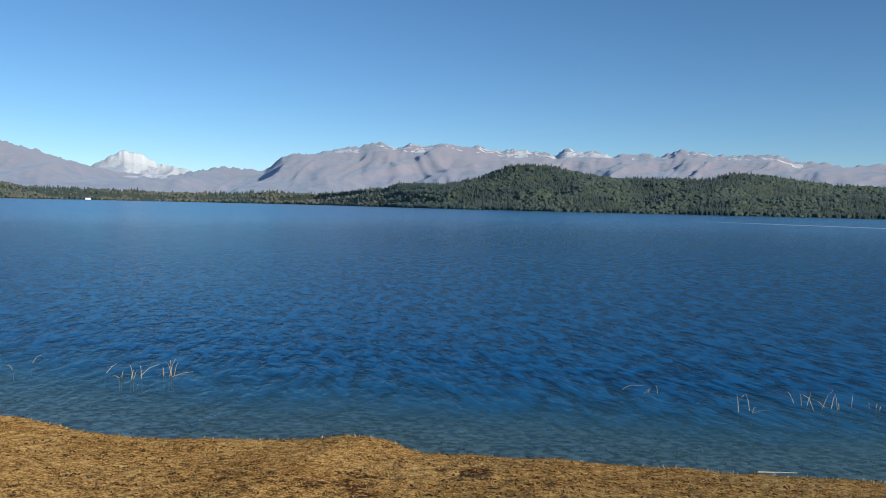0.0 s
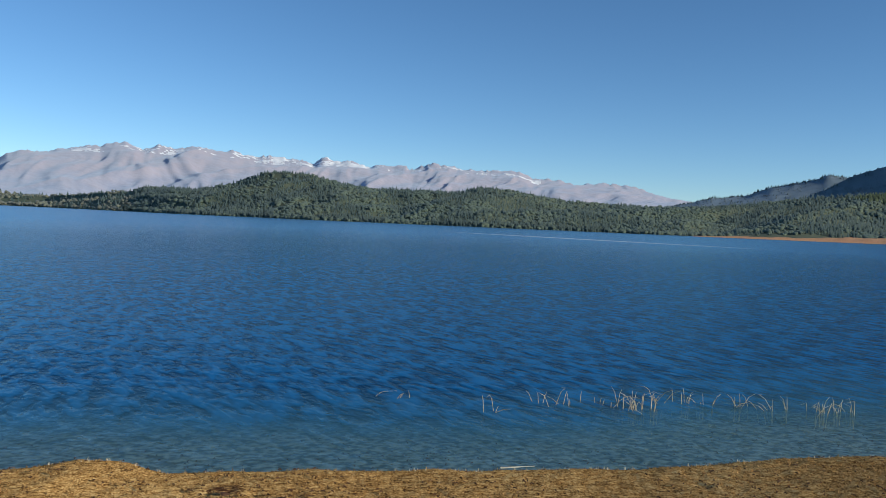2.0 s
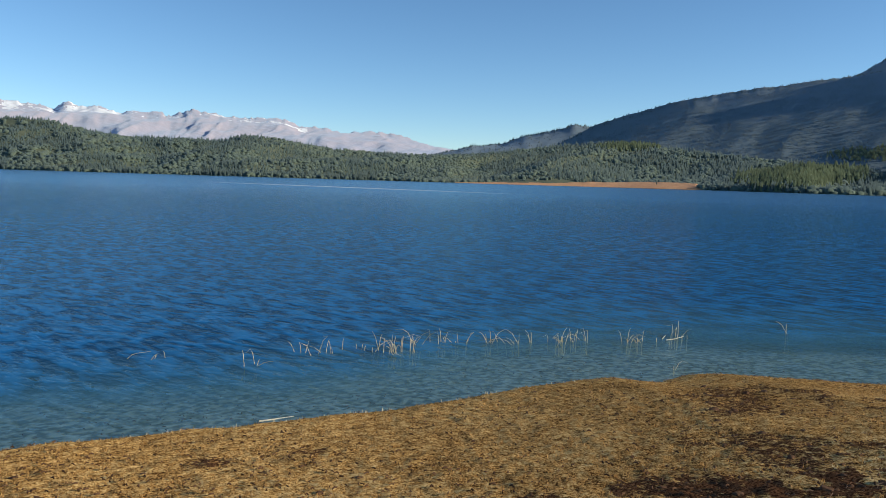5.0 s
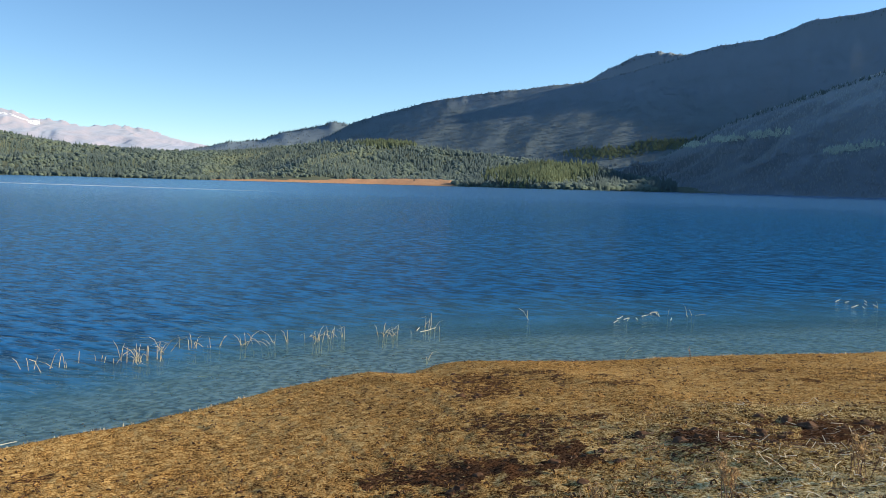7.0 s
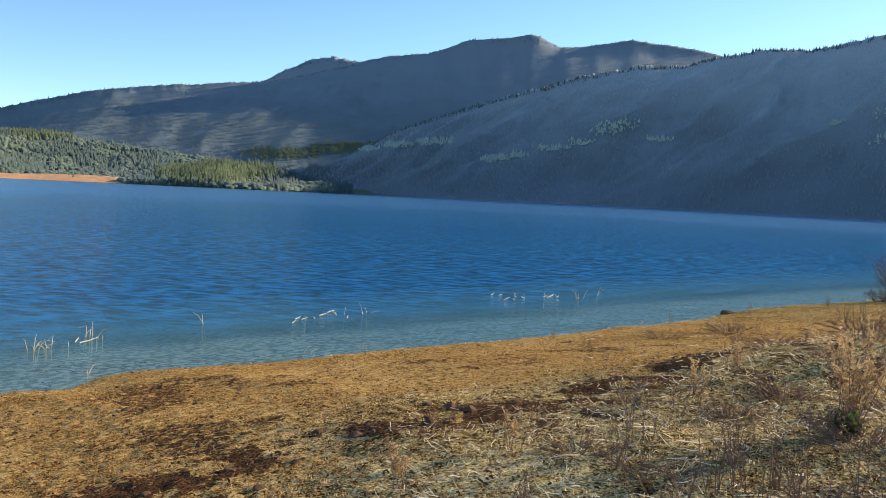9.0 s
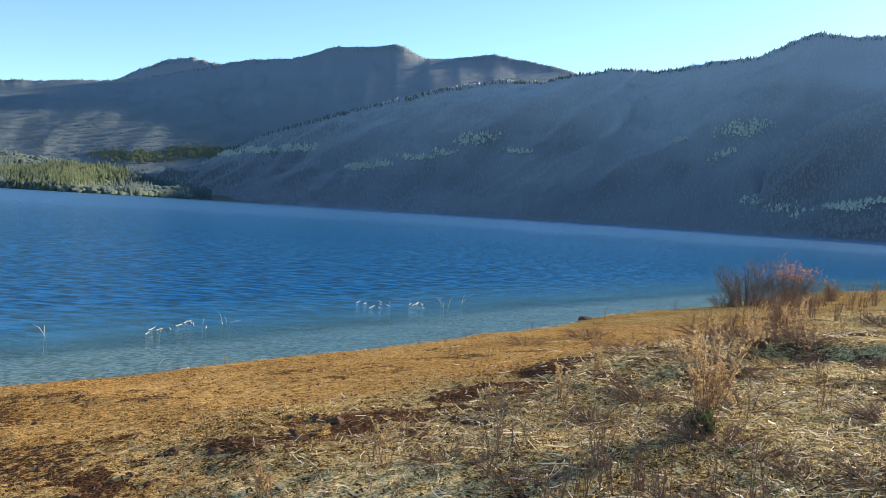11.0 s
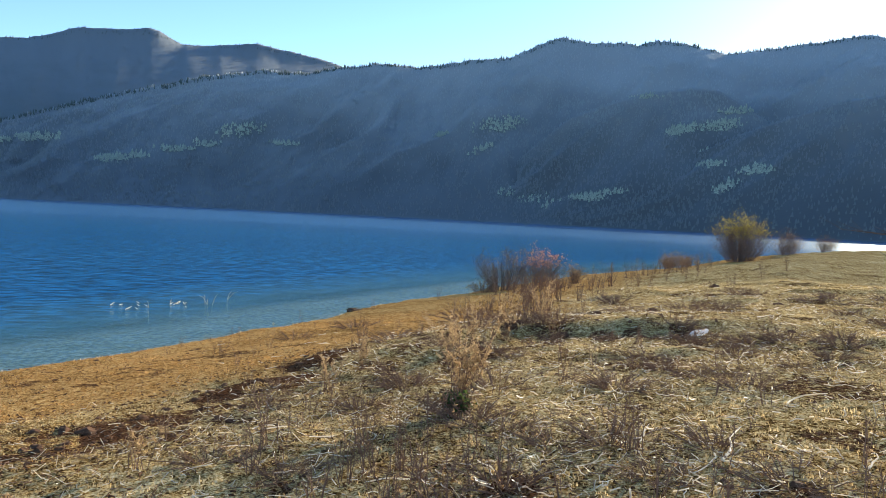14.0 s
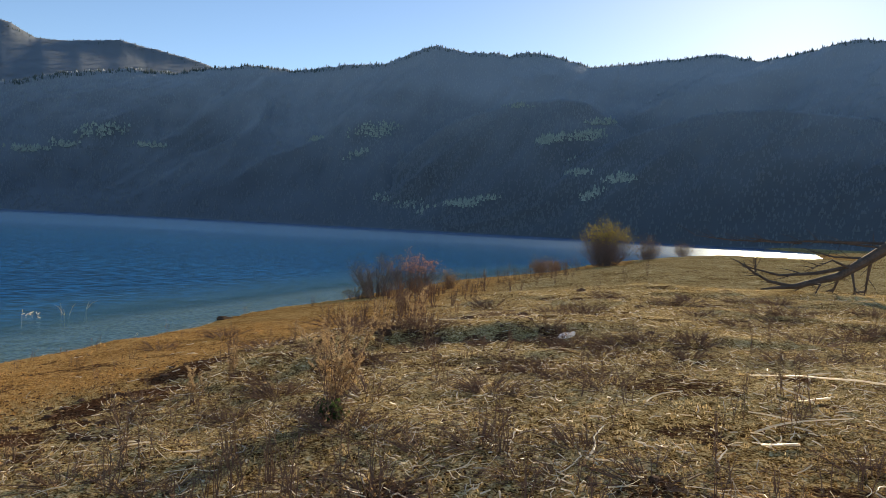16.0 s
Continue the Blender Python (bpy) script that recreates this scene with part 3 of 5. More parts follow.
WOOD_SKY = [(80, 1.2), (45, 1.3), (33, 1.4), (29, 1.05), (27.5, .75), (22.5, .72), (19.7, .65), (16.4, .5), (12.2, .92), (9.1, .6), (7.5, .92), (3.9, 1.53), (3.1, 1.75), (-.1, 1.78), (-2.5, 2.43), (-4.5, 3.23),
    (-5.9, 3.41), (-7.5, 3.32), (-10, 2.78), (-12.2, 2.42), (-14.7, 2.54), (-17, 2.5), (-18, 2.4), (-19.6, 2.9), (-21.5, 2.85), (-23.8, 2.45), (-26, 2.18), (-28.5, 2.1), (-31.5, 1.97), (-33.9, 1.97),
    (-37.9, 2.3), (-41.5, 2.81), (-45.5, 3.07), (-50, 2.7), (-55, 2.2), (-60, 1.7), (-64, 1.0), (-67, 0.45), (-69, 0.1), (-70.5, -0.3), (-74, -0.9)]
SHORE_D = [(80, 1500), (45, 2000), (29, 2100), (16, 2100), (9, 1800), (5, 1350), (0, 1080), (-8, 980), (-20, 930), (-33, 950), (-40, 990), (-46, 1040), (-52, 1040), (-58, 1030), (-62, 1060), (-68, 1180)]
WOOD_D = [(80, 1900), (45, 2500), (29, 2600), (16, 2600), (9, 2300), (5, 1750), (0, 1420), (-8, 1350), (-20, 1300), (-33, 1450), (-40, 1700), (-46, 1800), (-52, 1700), (-58, 1550), (-62, 1450), (-68, 1400)]


def spit_wide(a):
    """Breadth of the dry meadow on the far spit, thin at its tip."""
    return np.where((a < -34.6) & (a > -51.6), 5 + 62 * np.clip((-34.6 - a) / 14.0, 0, 1), 0.0)


def shore_edge(a):
    return np.interp(a, [p[0] for p in sorted(SHORE_D)], [p[1] for p in sorted(SHORE_D)])


def spit_z(a, u):
    """Height of the meadow; u runs from the water to the trees."""
    top = 3.7 + shore_edge(a) * np.tan(np.radians(np.interp(a, [-52, -48, -34.6], [0.27, 0.25, -0.19])))
    return top * (0.06 + 0.94 * np.clip(u, 0, 1) ** 0.75) * smooth(-52.0, -51.2, a) - 0.3 * (u <= 0)


wood_layer = hill_layer(WOOD_SKY, SHORE_D, WOOD_D, 9, 0.95, 26, 3, 600)
tagged(hill_mesh("wooded_shore", wood_layer, 80, -74, 440, 60, [M_FLOOR], None, 600), "low wooded hills along the far shore", "hill", kind="structure")

sa, su = np.meshgrid(np.linspace(-34.6, -51.95, 180), np.linspace(0, 1.5, 16))
sd = shore_edge(sa) - 5 + su * (spit_wide(np.clip(sa, -51.5, -34.7)) + 5)
sz = spit_z(sa, su) * (0.9 + 0.2 * fbm(sa * 2, su * 3, 2, 61))
tagged(new("meadow", mesh_of("meadow", np.stack([-np.sin(np.radians(sa)) * sd, np.cos(np.radians(sa)) * sd, sz], -1).reshape(-1, 3), grid_faces(16, 180), M_MEADOW, None, True)),
       "low spit of dry orange meadow on the far shore", "meadow", kind="structure")

HUMP_SKY = [(-28, .8), (-33.7, 2.05), (-35.5, 2.5), (-37.9, 2.78), (-39.4, 3.39), (-41.4, 3.76), (-42.8, 4.23), (-44.2, 4.03), (-48, 3.4), (-52, 2)]
hump_layer = hill_layer(HUMP_SKY, [(-28, 2500), (-52, 2500)], [(-28, 3200), (-52, 3200)], 8, 1.0, 20, 5, 500, spur=15, spur_wide=3.0, jag=5)
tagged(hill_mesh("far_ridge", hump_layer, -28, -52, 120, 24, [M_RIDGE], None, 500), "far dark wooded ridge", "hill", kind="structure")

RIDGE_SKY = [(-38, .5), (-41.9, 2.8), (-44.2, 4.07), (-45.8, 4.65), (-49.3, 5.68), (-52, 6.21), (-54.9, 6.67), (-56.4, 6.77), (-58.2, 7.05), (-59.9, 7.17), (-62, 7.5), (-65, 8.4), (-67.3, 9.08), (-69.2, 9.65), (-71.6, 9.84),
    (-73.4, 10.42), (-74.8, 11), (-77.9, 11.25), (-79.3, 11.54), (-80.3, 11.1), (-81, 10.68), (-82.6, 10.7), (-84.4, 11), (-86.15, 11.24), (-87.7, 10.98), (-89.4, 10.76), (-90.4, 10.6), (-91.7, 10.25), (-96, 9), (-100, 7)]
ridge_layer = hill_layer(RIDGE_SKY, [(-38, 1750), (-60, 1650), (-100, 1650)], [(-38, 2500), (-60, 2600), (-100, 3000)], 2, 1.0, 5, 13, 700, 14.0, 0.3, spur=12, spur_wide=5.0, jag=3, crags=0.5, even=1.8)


tagged(hill_mesh("mountain_ridge", ridge_layer, -38, -100, 460, 110, [M_SPRUCE], None, 700), "tall wooded mountain ridge, coloured paler upwards for haze", "mountain", kind="structure")
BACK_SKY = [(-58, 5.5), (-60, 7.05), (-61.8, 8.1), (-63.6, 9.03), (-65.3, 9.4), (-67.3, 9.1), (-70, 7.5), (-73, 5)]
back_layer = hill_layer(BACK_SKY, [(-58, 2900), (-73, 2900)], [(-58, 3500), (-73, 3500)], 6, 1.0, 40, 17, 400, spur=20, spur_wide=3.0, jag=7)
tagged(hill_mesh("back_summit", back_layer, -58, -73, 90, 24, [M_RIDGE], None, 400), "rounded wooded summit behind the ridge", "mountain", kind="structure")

FRONT_SKY = [(-58, .05), (-63, .4), (-66.9, 2.75), (-69.8, 4.4), (-74.3, 6.15), (-78.2, 7.45), (-82.2, 8.65), (-86.7, 9.55), (-89.6, 9.58), (-91.6, 10.1), (-95, 10.65), (-97.6, 10.47), (-101, 11.2), (-103.9, 11.45),
    (-105.4, 12.2), (-107.3, 12.95), (-109.8, 12.55), (-111.9, 12.65), (-112.6, 12.4), (-114, 12.8), (-116, 12.5), (-118.5, 11.8), (-120.9, 12.05), (-123.9, 12.35), (-126.8, 12.71), (-129.7, 12.18), (-131.4, 12.48),
    (-135.3, 13.33), (-142, 12.5), (-155, 11), (-170, 9), (-190, 7)]
front_layer = hill_layer(FRONT_SKY, [(-58, 1330), (-63, 1330), (-67, 1290), (-71, 1215), (-85, 1250), (-100, 1150), (-112, 1050), (-125, 950), (-140, 850), (-190, 700)], [(-58, 1480), (-66, 1560), (-80, 1950), (-100, 2000), (-125, 1900), (-190, 1600)], 5, 1.05, 40, 23, 700, spur=45, spur_wide=8.0, jag=4)
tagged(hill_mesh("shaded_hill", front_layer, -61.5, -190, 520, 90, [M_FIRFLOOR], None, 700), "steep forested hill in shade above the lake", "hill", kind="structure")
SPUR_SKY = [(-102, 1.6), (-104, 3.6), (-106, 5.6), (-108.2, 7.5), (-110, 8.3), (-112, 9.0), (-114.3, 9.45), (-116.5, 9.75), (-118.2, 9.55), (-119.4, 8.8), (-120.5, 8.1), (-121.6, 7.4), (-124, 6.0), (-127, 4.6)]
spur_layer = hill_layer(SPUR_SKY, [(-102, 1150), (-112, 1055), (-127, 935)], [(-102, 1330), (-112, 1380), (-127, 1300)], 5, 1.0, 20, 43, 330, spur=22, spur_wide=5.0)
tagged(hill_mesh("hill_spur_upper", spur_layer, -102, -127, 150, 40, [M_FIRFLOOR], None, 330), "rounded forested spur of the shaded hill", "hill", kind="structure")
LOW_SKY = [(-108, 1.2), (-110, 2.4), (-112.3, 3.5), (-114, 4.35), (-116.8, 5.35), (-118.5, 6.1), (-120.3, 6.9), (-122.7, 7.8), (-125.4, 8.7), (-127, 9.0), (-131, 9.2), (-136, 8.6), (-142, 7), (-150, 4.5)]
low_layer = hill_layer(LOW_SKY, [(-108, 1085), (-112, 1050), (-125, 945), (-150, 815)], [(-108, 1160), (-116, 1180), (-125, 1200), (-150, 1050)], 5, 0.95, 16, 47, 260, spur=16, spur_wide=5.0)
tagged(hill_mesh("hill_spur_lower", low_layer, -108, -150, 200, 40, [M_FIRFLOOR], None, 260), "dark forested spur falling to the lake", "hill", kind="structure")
REAR_SKY = [(60, 1.5), (80, 3), (120, 4), (150, 5), (172, 7)]
rear_layer = hill_layer(REAR_SKY, [(60, 700), (172, 600)], [(60, 1300), (172, 1300)], 9, 1.0, 30, 29, 600)
tagged(hill_mesh("rear_hill", rear_layer, 60, 172, 120, 20, [M_FLOOR], None, 600), "wooded hill behind the lakeside meadow", "hill", kind="structure")

# ---- woods ----
def cone_tree(rng_local, tiers, sides):
    v, f = [], []
    z0 = 0.12
    for k in range(tiers):
        z1 = z0 + (1 - z0) * (0.62 if k < tiers - 1 else 1.0)
        r = 0.20 * (1 - k / tiers * 0.85)
        b = len(v)
        for s in range(sides):
            t = 2 * math.pi * (s + 0.5 * k) / sides
            rr = r * rng_local.uniform(0.7, 1.25)
            v.append((rr * math.cos(t), rr * math.sin(t), z0 + rng_local.uniform(-0.04, 0.02)))
        v.append((0, 0, min(1.0, z1 + 0.05)))
        for s in range(sides):
            f.append((b + s, b + (s + 1) % sides, b + sides))
        z0 = z0 + (1 - z0) * 0.36
    return np.array(v), np.array(f)


def round_tree(rng_local, puffs):
    v, f = [], []
    for k in range(puffs):
        bm = bmesh.new()
        bmesh.ops.create_icosphere(bm, subdivisions=1, radius=1.0)
        c = Vector((rng_local.uniform(-.2, .2), rng_local.uniform(-.2, .2), 0.45 + 0.3 * k / puffs + rng_local.uniform(-.06, .06)))
        r = rng_local.uniform(0.22, 0.34)
        b = len(v)
        for p in bm.verts:
            q = p.co * r * rng_local.uniform(0.75, 1.2) + c
            v.append((q.x, q.y, max(0.0, q.z)))
        bm.verts.index_update()
        f += [tuple(b + w.index for w in face.verts) for face in bm.faces]
        bm.free()
    return np.array(v), np.array(f)


R_TREE = random.Random(5)
CONES = [cone_tree(R_TREE, 3, 5) for _ in range(6)]
ROUNDS = [round_tree(R_TREE, 2) for _ in range(5)]


def scatter(protos, x, y, z, h, w, spin, seed, slope, hug):
    """One mesh's arrays of many trees."""
    g = np.random.default_rng(seed)
    kind = g.integers(0, len(protos), len(x))
    V, F, N, base = [], [], [], 0
    for k, (pv, pf) in enumerate(protos):
        s = kind == k
        c, sn = np.cos(spin[s])[:, None], np.sin(spin[s])[:, None]
        px, py, pz = pv[:, 0][None], pv[:, 1][None], pv[:, 2][None]
        vx = x[s][:, None] + (px * c - py * sn) * (h[s] * w[s])[:, None]
        vy = y[s][:, None] + (px * sn + py * c) * (h[s] * w[s])[:, None]
        vz = z[s][:, None] + pz * h[s][:, None]
        n = s.sum()
        V.append(np.stack([vx, vy, vz], -1).reshape(-1, 3))
        out = pv - np.array([0, 0, 0.35])                 # rounded crown normals, turned towards the slope's so far woods shade smoothly, as in haze
        out = out / np.linalg.norm(out, axis=1)[:, None] + np.array([0, 0, 0.75])
        ox, oy, oz = out[:, 0][None], out[:, 1][None], out[:, 2][None]
        crown = np.stack([ox * c - oy * sn, ox * sn + oy * c, oz + 0 * c], -1)
        N.append(((1 - hug) * crown + hug * 1.5 * slope[s][:, None, :]).reshape(-1, 3))
        F.append((pf[None] + (np.arange(n) * len(pv))[:, None, None] + base).reshape(-1, 3))
        base += n * len(pv)
    N = np.vstack(N)
    return np.vstack(V), np.vstack(F), N / np.linalg.norm(N, axis=1)[:, None]


def wood(name, layer, az0, az1, count, seed, label, tall=(9, 16), share=0.5, reach=1.08, squat=1.0, crest=0.0, avoid=None, needles=None, stands=(), tall_by=lambda a: 1.0, light_mat=None, leaves=None, rim_share=0.13, sink=0.0, proud=1.25, fade=0.9, hug=0.3):
    height, _, span = layer
    g = np.random.default_rng(seed)
    a = g.uniform(min(az0, az1), max(az0, az1), count)
    u = 0.004 + reach * g.uniform(0, 1, count) ** fade
    rim = g.uniform(0, 1, count) < rim_share
    u = np.where(rim, g.uniform(0.0, 0.035, count), u)
    top = (g.uniform(0, 1, count) < crest) & ~rim         # a ragged line of trees on the skyline
    u = np.where(top, g.uniform(0.965, 1.01, count), u)
    rim = rim | top
    if stands:                                         # the stands, tinted as if sunlit, are denser than the rest
        ea, eu = g.uniform(min(az0, az1), max(az0, az1), 3 * count), g.uniform(0.0, 1.0, 3 * count)
        en, ef = span(ea)
        ed = en + eu * (ef - en)
        ee = np.degrees(np.arctan2(height(ea, ed) - 3.7, ed))
        inside = np.zeros(len(ea), bool)
        for pa, pe, wa, we in stands:
            inside |= ((ea - pa + (ee - pe) * 1.6) / wa) ** 2 + ((ee - pe) / we) ** 2 < g.uniform(0.1, 1.0, len(ea))
        a, u, rim = np.concatenate([a, ea[inside]]), np.concatenate([u, eu[inside]]), np.concatenate([rim, np.zeros(inside.sum(), bool)])
        count = len(a)
    near, far = span(a)
    d = near + u * (far - near)
    z = height(a, d)
    clump = fbm(a * 0.9, d * 0.02, 3, seed)
    keep = (g.uniform(0, 1, count) < 0.45 + 1.1 * clump) | (rim & (u > 0.9))
    if avoid is not None:
        keep &= ~avoid(a, d)
    a, d, z, u, rim = a[keep], d[keep], z[keep], u[keep], rim[keep]
    x, y = -np.sin(np.radians(a)) * d, np.cos(np.radians(a)) * d
    h = np.where(rim & (u > 0.9), proud, 1.0) * np.clip(span(a)[0] / 1000, 1.0, 2.0) * tall_by(a) * g.uniform(*tall, len(a)) * (0.75 + 0.5 * g.uniform(0, 1, len(a)) ** 2)
    spin = g.uniform(0, 6.3, len(a))
    soft = fbm(a * 0.5 + 9, d * 0.01, 3, seed + 50) + g.uniform(-0.12, 0.12, len(a)) < share
    el = np.degrees(np.arctan2(z - 3.7, d))
    gold = np.zeros(len(a), bool)
    for pa, pe, wa, we in stands:
        gold |= (((a - pa + (el - pe) * 1.6) / wa) ** 2 + ((el - pe) / we) ** 2 < g.uniform(0.3, 1.2, len(a)))
    rise = (height(a, d + 8) - height(a, d - 8)) / 16
    turn = (height(a + 0.4, d) - height(a - 0.4, d)) / (radians(0.8) * d)
    ca, sa_ = np.cos(np.radians(a)), np.sin(np.radians(a))
    slope = np.stack([rise * sa_ + turn * ca, -rise * ca + turn * sa_, np.ones(len(a))], -1)
    slope /= np.linalg.norm(slope, axis=1)[:, None]
    obs = []
    edge = rim & (u > 0.9)
    soft, gold = soft & ~edge, gold & ~edge
    # Skyline conifers keep dark unhazed needles, so crests stand dark against the sky.
    for kind, sel, protos, mat in (("conifers", ~soft & ~gold & ~edge, CONES, needles or M_CONIFER), ("skyline", edge, CONES, M_CONIFER), ("broadleaf", soft & ~gold, ROUNDS, leaves or M_BROAD), ("lit_stands", gold, CONES, light_mat or M_LITGREEN)):
        if sel.sum() == 0:
            continue
        hh = h[sel] * {"broadleaf": 0.72, "conifers": 1.0, "skyline": 1.0, "lit_stands": 1.05}[kind]
        w = g.uniform(0.75, 1.25, sel.sum()) * (1.15 if kind in ("broadleaf", "lit_stands") else 1.0 if kind == "conifers" else 0.7) * squat
        deep_in = np.where(rim[sel] & (u[sel] > 0.9), 0.1, sink) * (0.0 if kind == "lit_stands" else 1.0) * hh      # crowns crowd together into one canopy
        V, F, N = scatter(protos, x[sel], y[sel], z[sel] - 0.5 - deep_in, hh, w, spin[sel], seed, slope[sel], hug)
        me = mesh_of(name + "_" + kind, V, F, mat, None, True)
        me.normals_split_custom_set_from_vertices(N)
        ob = new(name + "_" + kind, me)
        tagged(ob, label.replace("trees", {"conifers": "conifers", "skyline": "tall conifers along the crest", "broadleaf": "broadleaf trees", "lit_stands": "pale larches"}[kind]), "woods", kind="stuff")
        obs.append(ob)
    return obs


wood("shore_wood", wood_layer, 4, -67, 28000, 31, "dense far trees on the low shore hills", (5, 9.5), 0.5, squat=1.1, sink=0.2, tall_by=lambda a: np.interp(a, [-62, -46, -36], [1.75, 1.5, 1.0]),
     avoid=lambda a, d: d < shore_edge(a) + spit_wide(a) * 1.15, stands=[(-57.6, .55, 3.9, .75), (-46.5, 2.5, 2.5, .22), (-63, 1.9, 2.2, .5)])
wood("far_shore_wood", wood_layer, 50, 4, 5500, 30, "pale far trees on the flat shore", (4, 7), 0.55, squat=1.2, needles=M_CONIFER, leaves=M_FARWOOD)
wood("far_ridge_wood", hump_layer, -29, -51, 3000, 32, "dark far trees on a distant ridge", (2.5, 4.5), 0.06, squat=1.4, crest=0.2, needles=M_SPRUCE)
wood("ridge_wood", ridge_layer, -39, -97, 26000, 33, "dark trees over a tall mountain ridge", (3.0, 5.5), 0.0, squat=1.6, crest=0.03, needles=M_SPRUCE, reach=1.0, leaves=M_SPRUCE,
     light_mat=M_LITGREEN, stands=[(-66, 3.0, 2.6, .5), (-69.5, 3.4, 1.8, .35), (-62, 2.4, 3.0, .5)], rim_share=0.0, sink=0.3, proud=0.9, fade=1.4, hug=0.95)
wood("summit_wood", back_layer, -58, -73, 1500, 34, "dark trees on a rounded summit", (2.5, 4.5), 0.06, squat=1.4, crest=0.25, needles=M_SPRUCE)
wood("hill_wood", front_layer, -61.5, -150, 27000, 35, "shaded trees on the steep lakeside hill", (4, 7), 0.0, squat=1.5, crest=0.07, light_mat=M_LITPALE, needles=M_FIR, leaves=M_FIR, rim_share=0.01, sink=0.15, proud=1.3, hug=0.6,
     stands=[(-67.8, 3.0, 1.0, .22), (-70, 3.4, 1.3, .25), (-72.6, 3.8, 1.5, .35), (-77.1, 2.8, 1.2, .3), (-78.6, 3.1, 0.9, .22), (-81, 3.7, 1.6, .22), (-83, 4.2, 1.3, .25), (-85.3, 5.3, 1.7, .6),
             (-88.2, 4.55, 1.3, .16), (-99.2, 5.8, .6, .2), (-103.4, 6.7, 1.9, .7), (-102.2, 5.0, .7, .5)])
wood("shore_stand", front_layer, -103, -109, 900, 38, "shaded trees at the foot of the hill", (4, 7), 0.0, squat=1.5, light_mat=M_LITPALE, needles=M_FIR, leaves=M_FIR, rim_share=0.0, sink=0.15, proud=1.3, hug=0.6,
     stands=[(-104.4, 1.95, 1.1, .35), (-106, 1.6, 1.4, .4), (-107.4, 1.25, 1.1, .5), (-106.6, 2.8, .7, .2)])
wood("spur_wood", spur_layer, -103, -126, 5200, 36, "shaded trees on a spur of the hill", (4, 7), 0.0, squat=1.5, light_mat=M_LITPALE, needles=M_FIR, leaves=M_FIR, rim_share=0.0, sink=0.15, proud=1.3, hug=0.6,
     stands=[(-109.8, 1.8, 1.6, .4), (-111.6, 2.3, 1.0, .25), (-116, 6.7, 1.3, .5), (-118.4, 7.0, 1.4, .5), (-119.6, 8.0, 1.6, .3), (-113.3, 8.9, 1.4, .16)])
wood("lower_spur_wood", low_layer, -108.5, -149, 5600, 37, "shaded trees on the spur by the lake", (4, 7), 0.0, squat=1.5, light_mat=M_LITPALE, needles=M_FIR, leaves=M_FIR, rim_share=0.0, sink=0.15, proud=1.3, hug=0.6,
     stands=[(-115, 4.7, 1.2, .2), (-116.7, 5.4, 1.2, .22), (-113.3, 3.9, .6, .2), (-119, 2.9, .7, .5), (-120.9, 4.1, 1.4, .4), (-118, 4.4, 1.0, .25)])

# ---- building blocks for small things ----
def part(name, data, parent, label=""):
    ob = new(name, data)
    ob.parent = parent
    return tagged(ob, label)


def tube(points, radii_, sides=4):
    """Arrays of a tapering tube through points."""
    pts = [Vector(p) for p in points]
    v, f = [], []
    for k, p in enumerate(pts):
        d = (pts[min(k + 1, len(pts) - 1)] - pts[max(k - 1, 0)]).normalized()
        side = d.cross(Vector((0.31, 0.17, 0.93)))
        side = side.normalized() if side.length > 1e-4 else Vector((1, 0, 0))
        up = d.cross(side)
        for s in range(sides):
            t = 2 * math.pi * s / sides
            v.append(p + (side * math.cos(t) + up * math.sin(t)) * radii_[k])
    n = len(pts)
    for k in range(n - 1):
        for s in range(sides):
            f.append((k * sides + s, k * sides + (s + 1) % sides, (k + 1) * sides + (s + 1) % sides, (k + 1) * sides + s))
    f.append(tuple(range(sides))[::-1])
    f.append(tuple((n - 1) * sides + s for s in range(sides)))
    return v, f


def joined(pieces):
    v, f = [], []
    for pv, pf in pieces:
        b = len(v)
        v += list(pv)
        f += [tuple(b + i for i in q) for q in pf]
    return v, f


def mesh_from(name, pieces, mat):
    v, f = joined(pieces)
    return mesh_of(name, [tuple(p) for p in v], f, mat)


def blade(p, d, length, width, r):
    """A narrow pointed leaf."""
    p, d = Vector(p), Vector(d).normalized()
    side = d.cross(Vector((r.uniform(-1, 1), r.uniform(-1, 1), r.uniform(-1, 1)))).normalized() * width / 2
    m = p + d * length * 0.5
    return [p, m + side, p + d * length, m - side], [(0, 1, 2, 3)]


def ground_at(x, y):
    return float(ground_z(np.array([x]), np.array([y]))[0])


def plain(name, c1, c2, scale=12, rough=0.85, island=0.2, thin=0.0):
    return two_scale(name, [(0.3, c1), (0.7, c2)], [(0.3, c1), (0.7, c2)], scale * 0.2, scale, rough, 0.3, 0.01, 0.5, island, thin=thin)


M_REED = plain("dry_reed", (0.58, 0.47, 0.29), (0.86, 0.76, 0.58), 20, thin=0.4)
# Pale dry straw, its colour whitened further to pass for sun glints.
M_STRAW = plain("glint_pale_straw", (0.78, 0.69, 0.53), (0.93, 0.89, 0.79), 15, 0.45, thin=0.5)
M_STRAW.node_tree.nodes["Principled BSDF"].inputs["Specular IOR Level"].default_value = 0.35
M_STEM = plain("dry_stem", (0.12, 0.072, 0.048), (0.27, 0.17, 0.115), 20)
M_SEED = plain("dry_seed_head", (0.38, 0.26, 0.135), (0.60, 0.44, 0.25), 25, thin=0.5)
M_TWIG = plain("grey_twig", (0.10, 0.074, 0.062), (0.24, 0.18, 0.148), 20)
M_RED = plain("red_leaf", (0.30, 0.13, 0.085), (0.50, 0.26, 0.17), 12, thin=0.5)
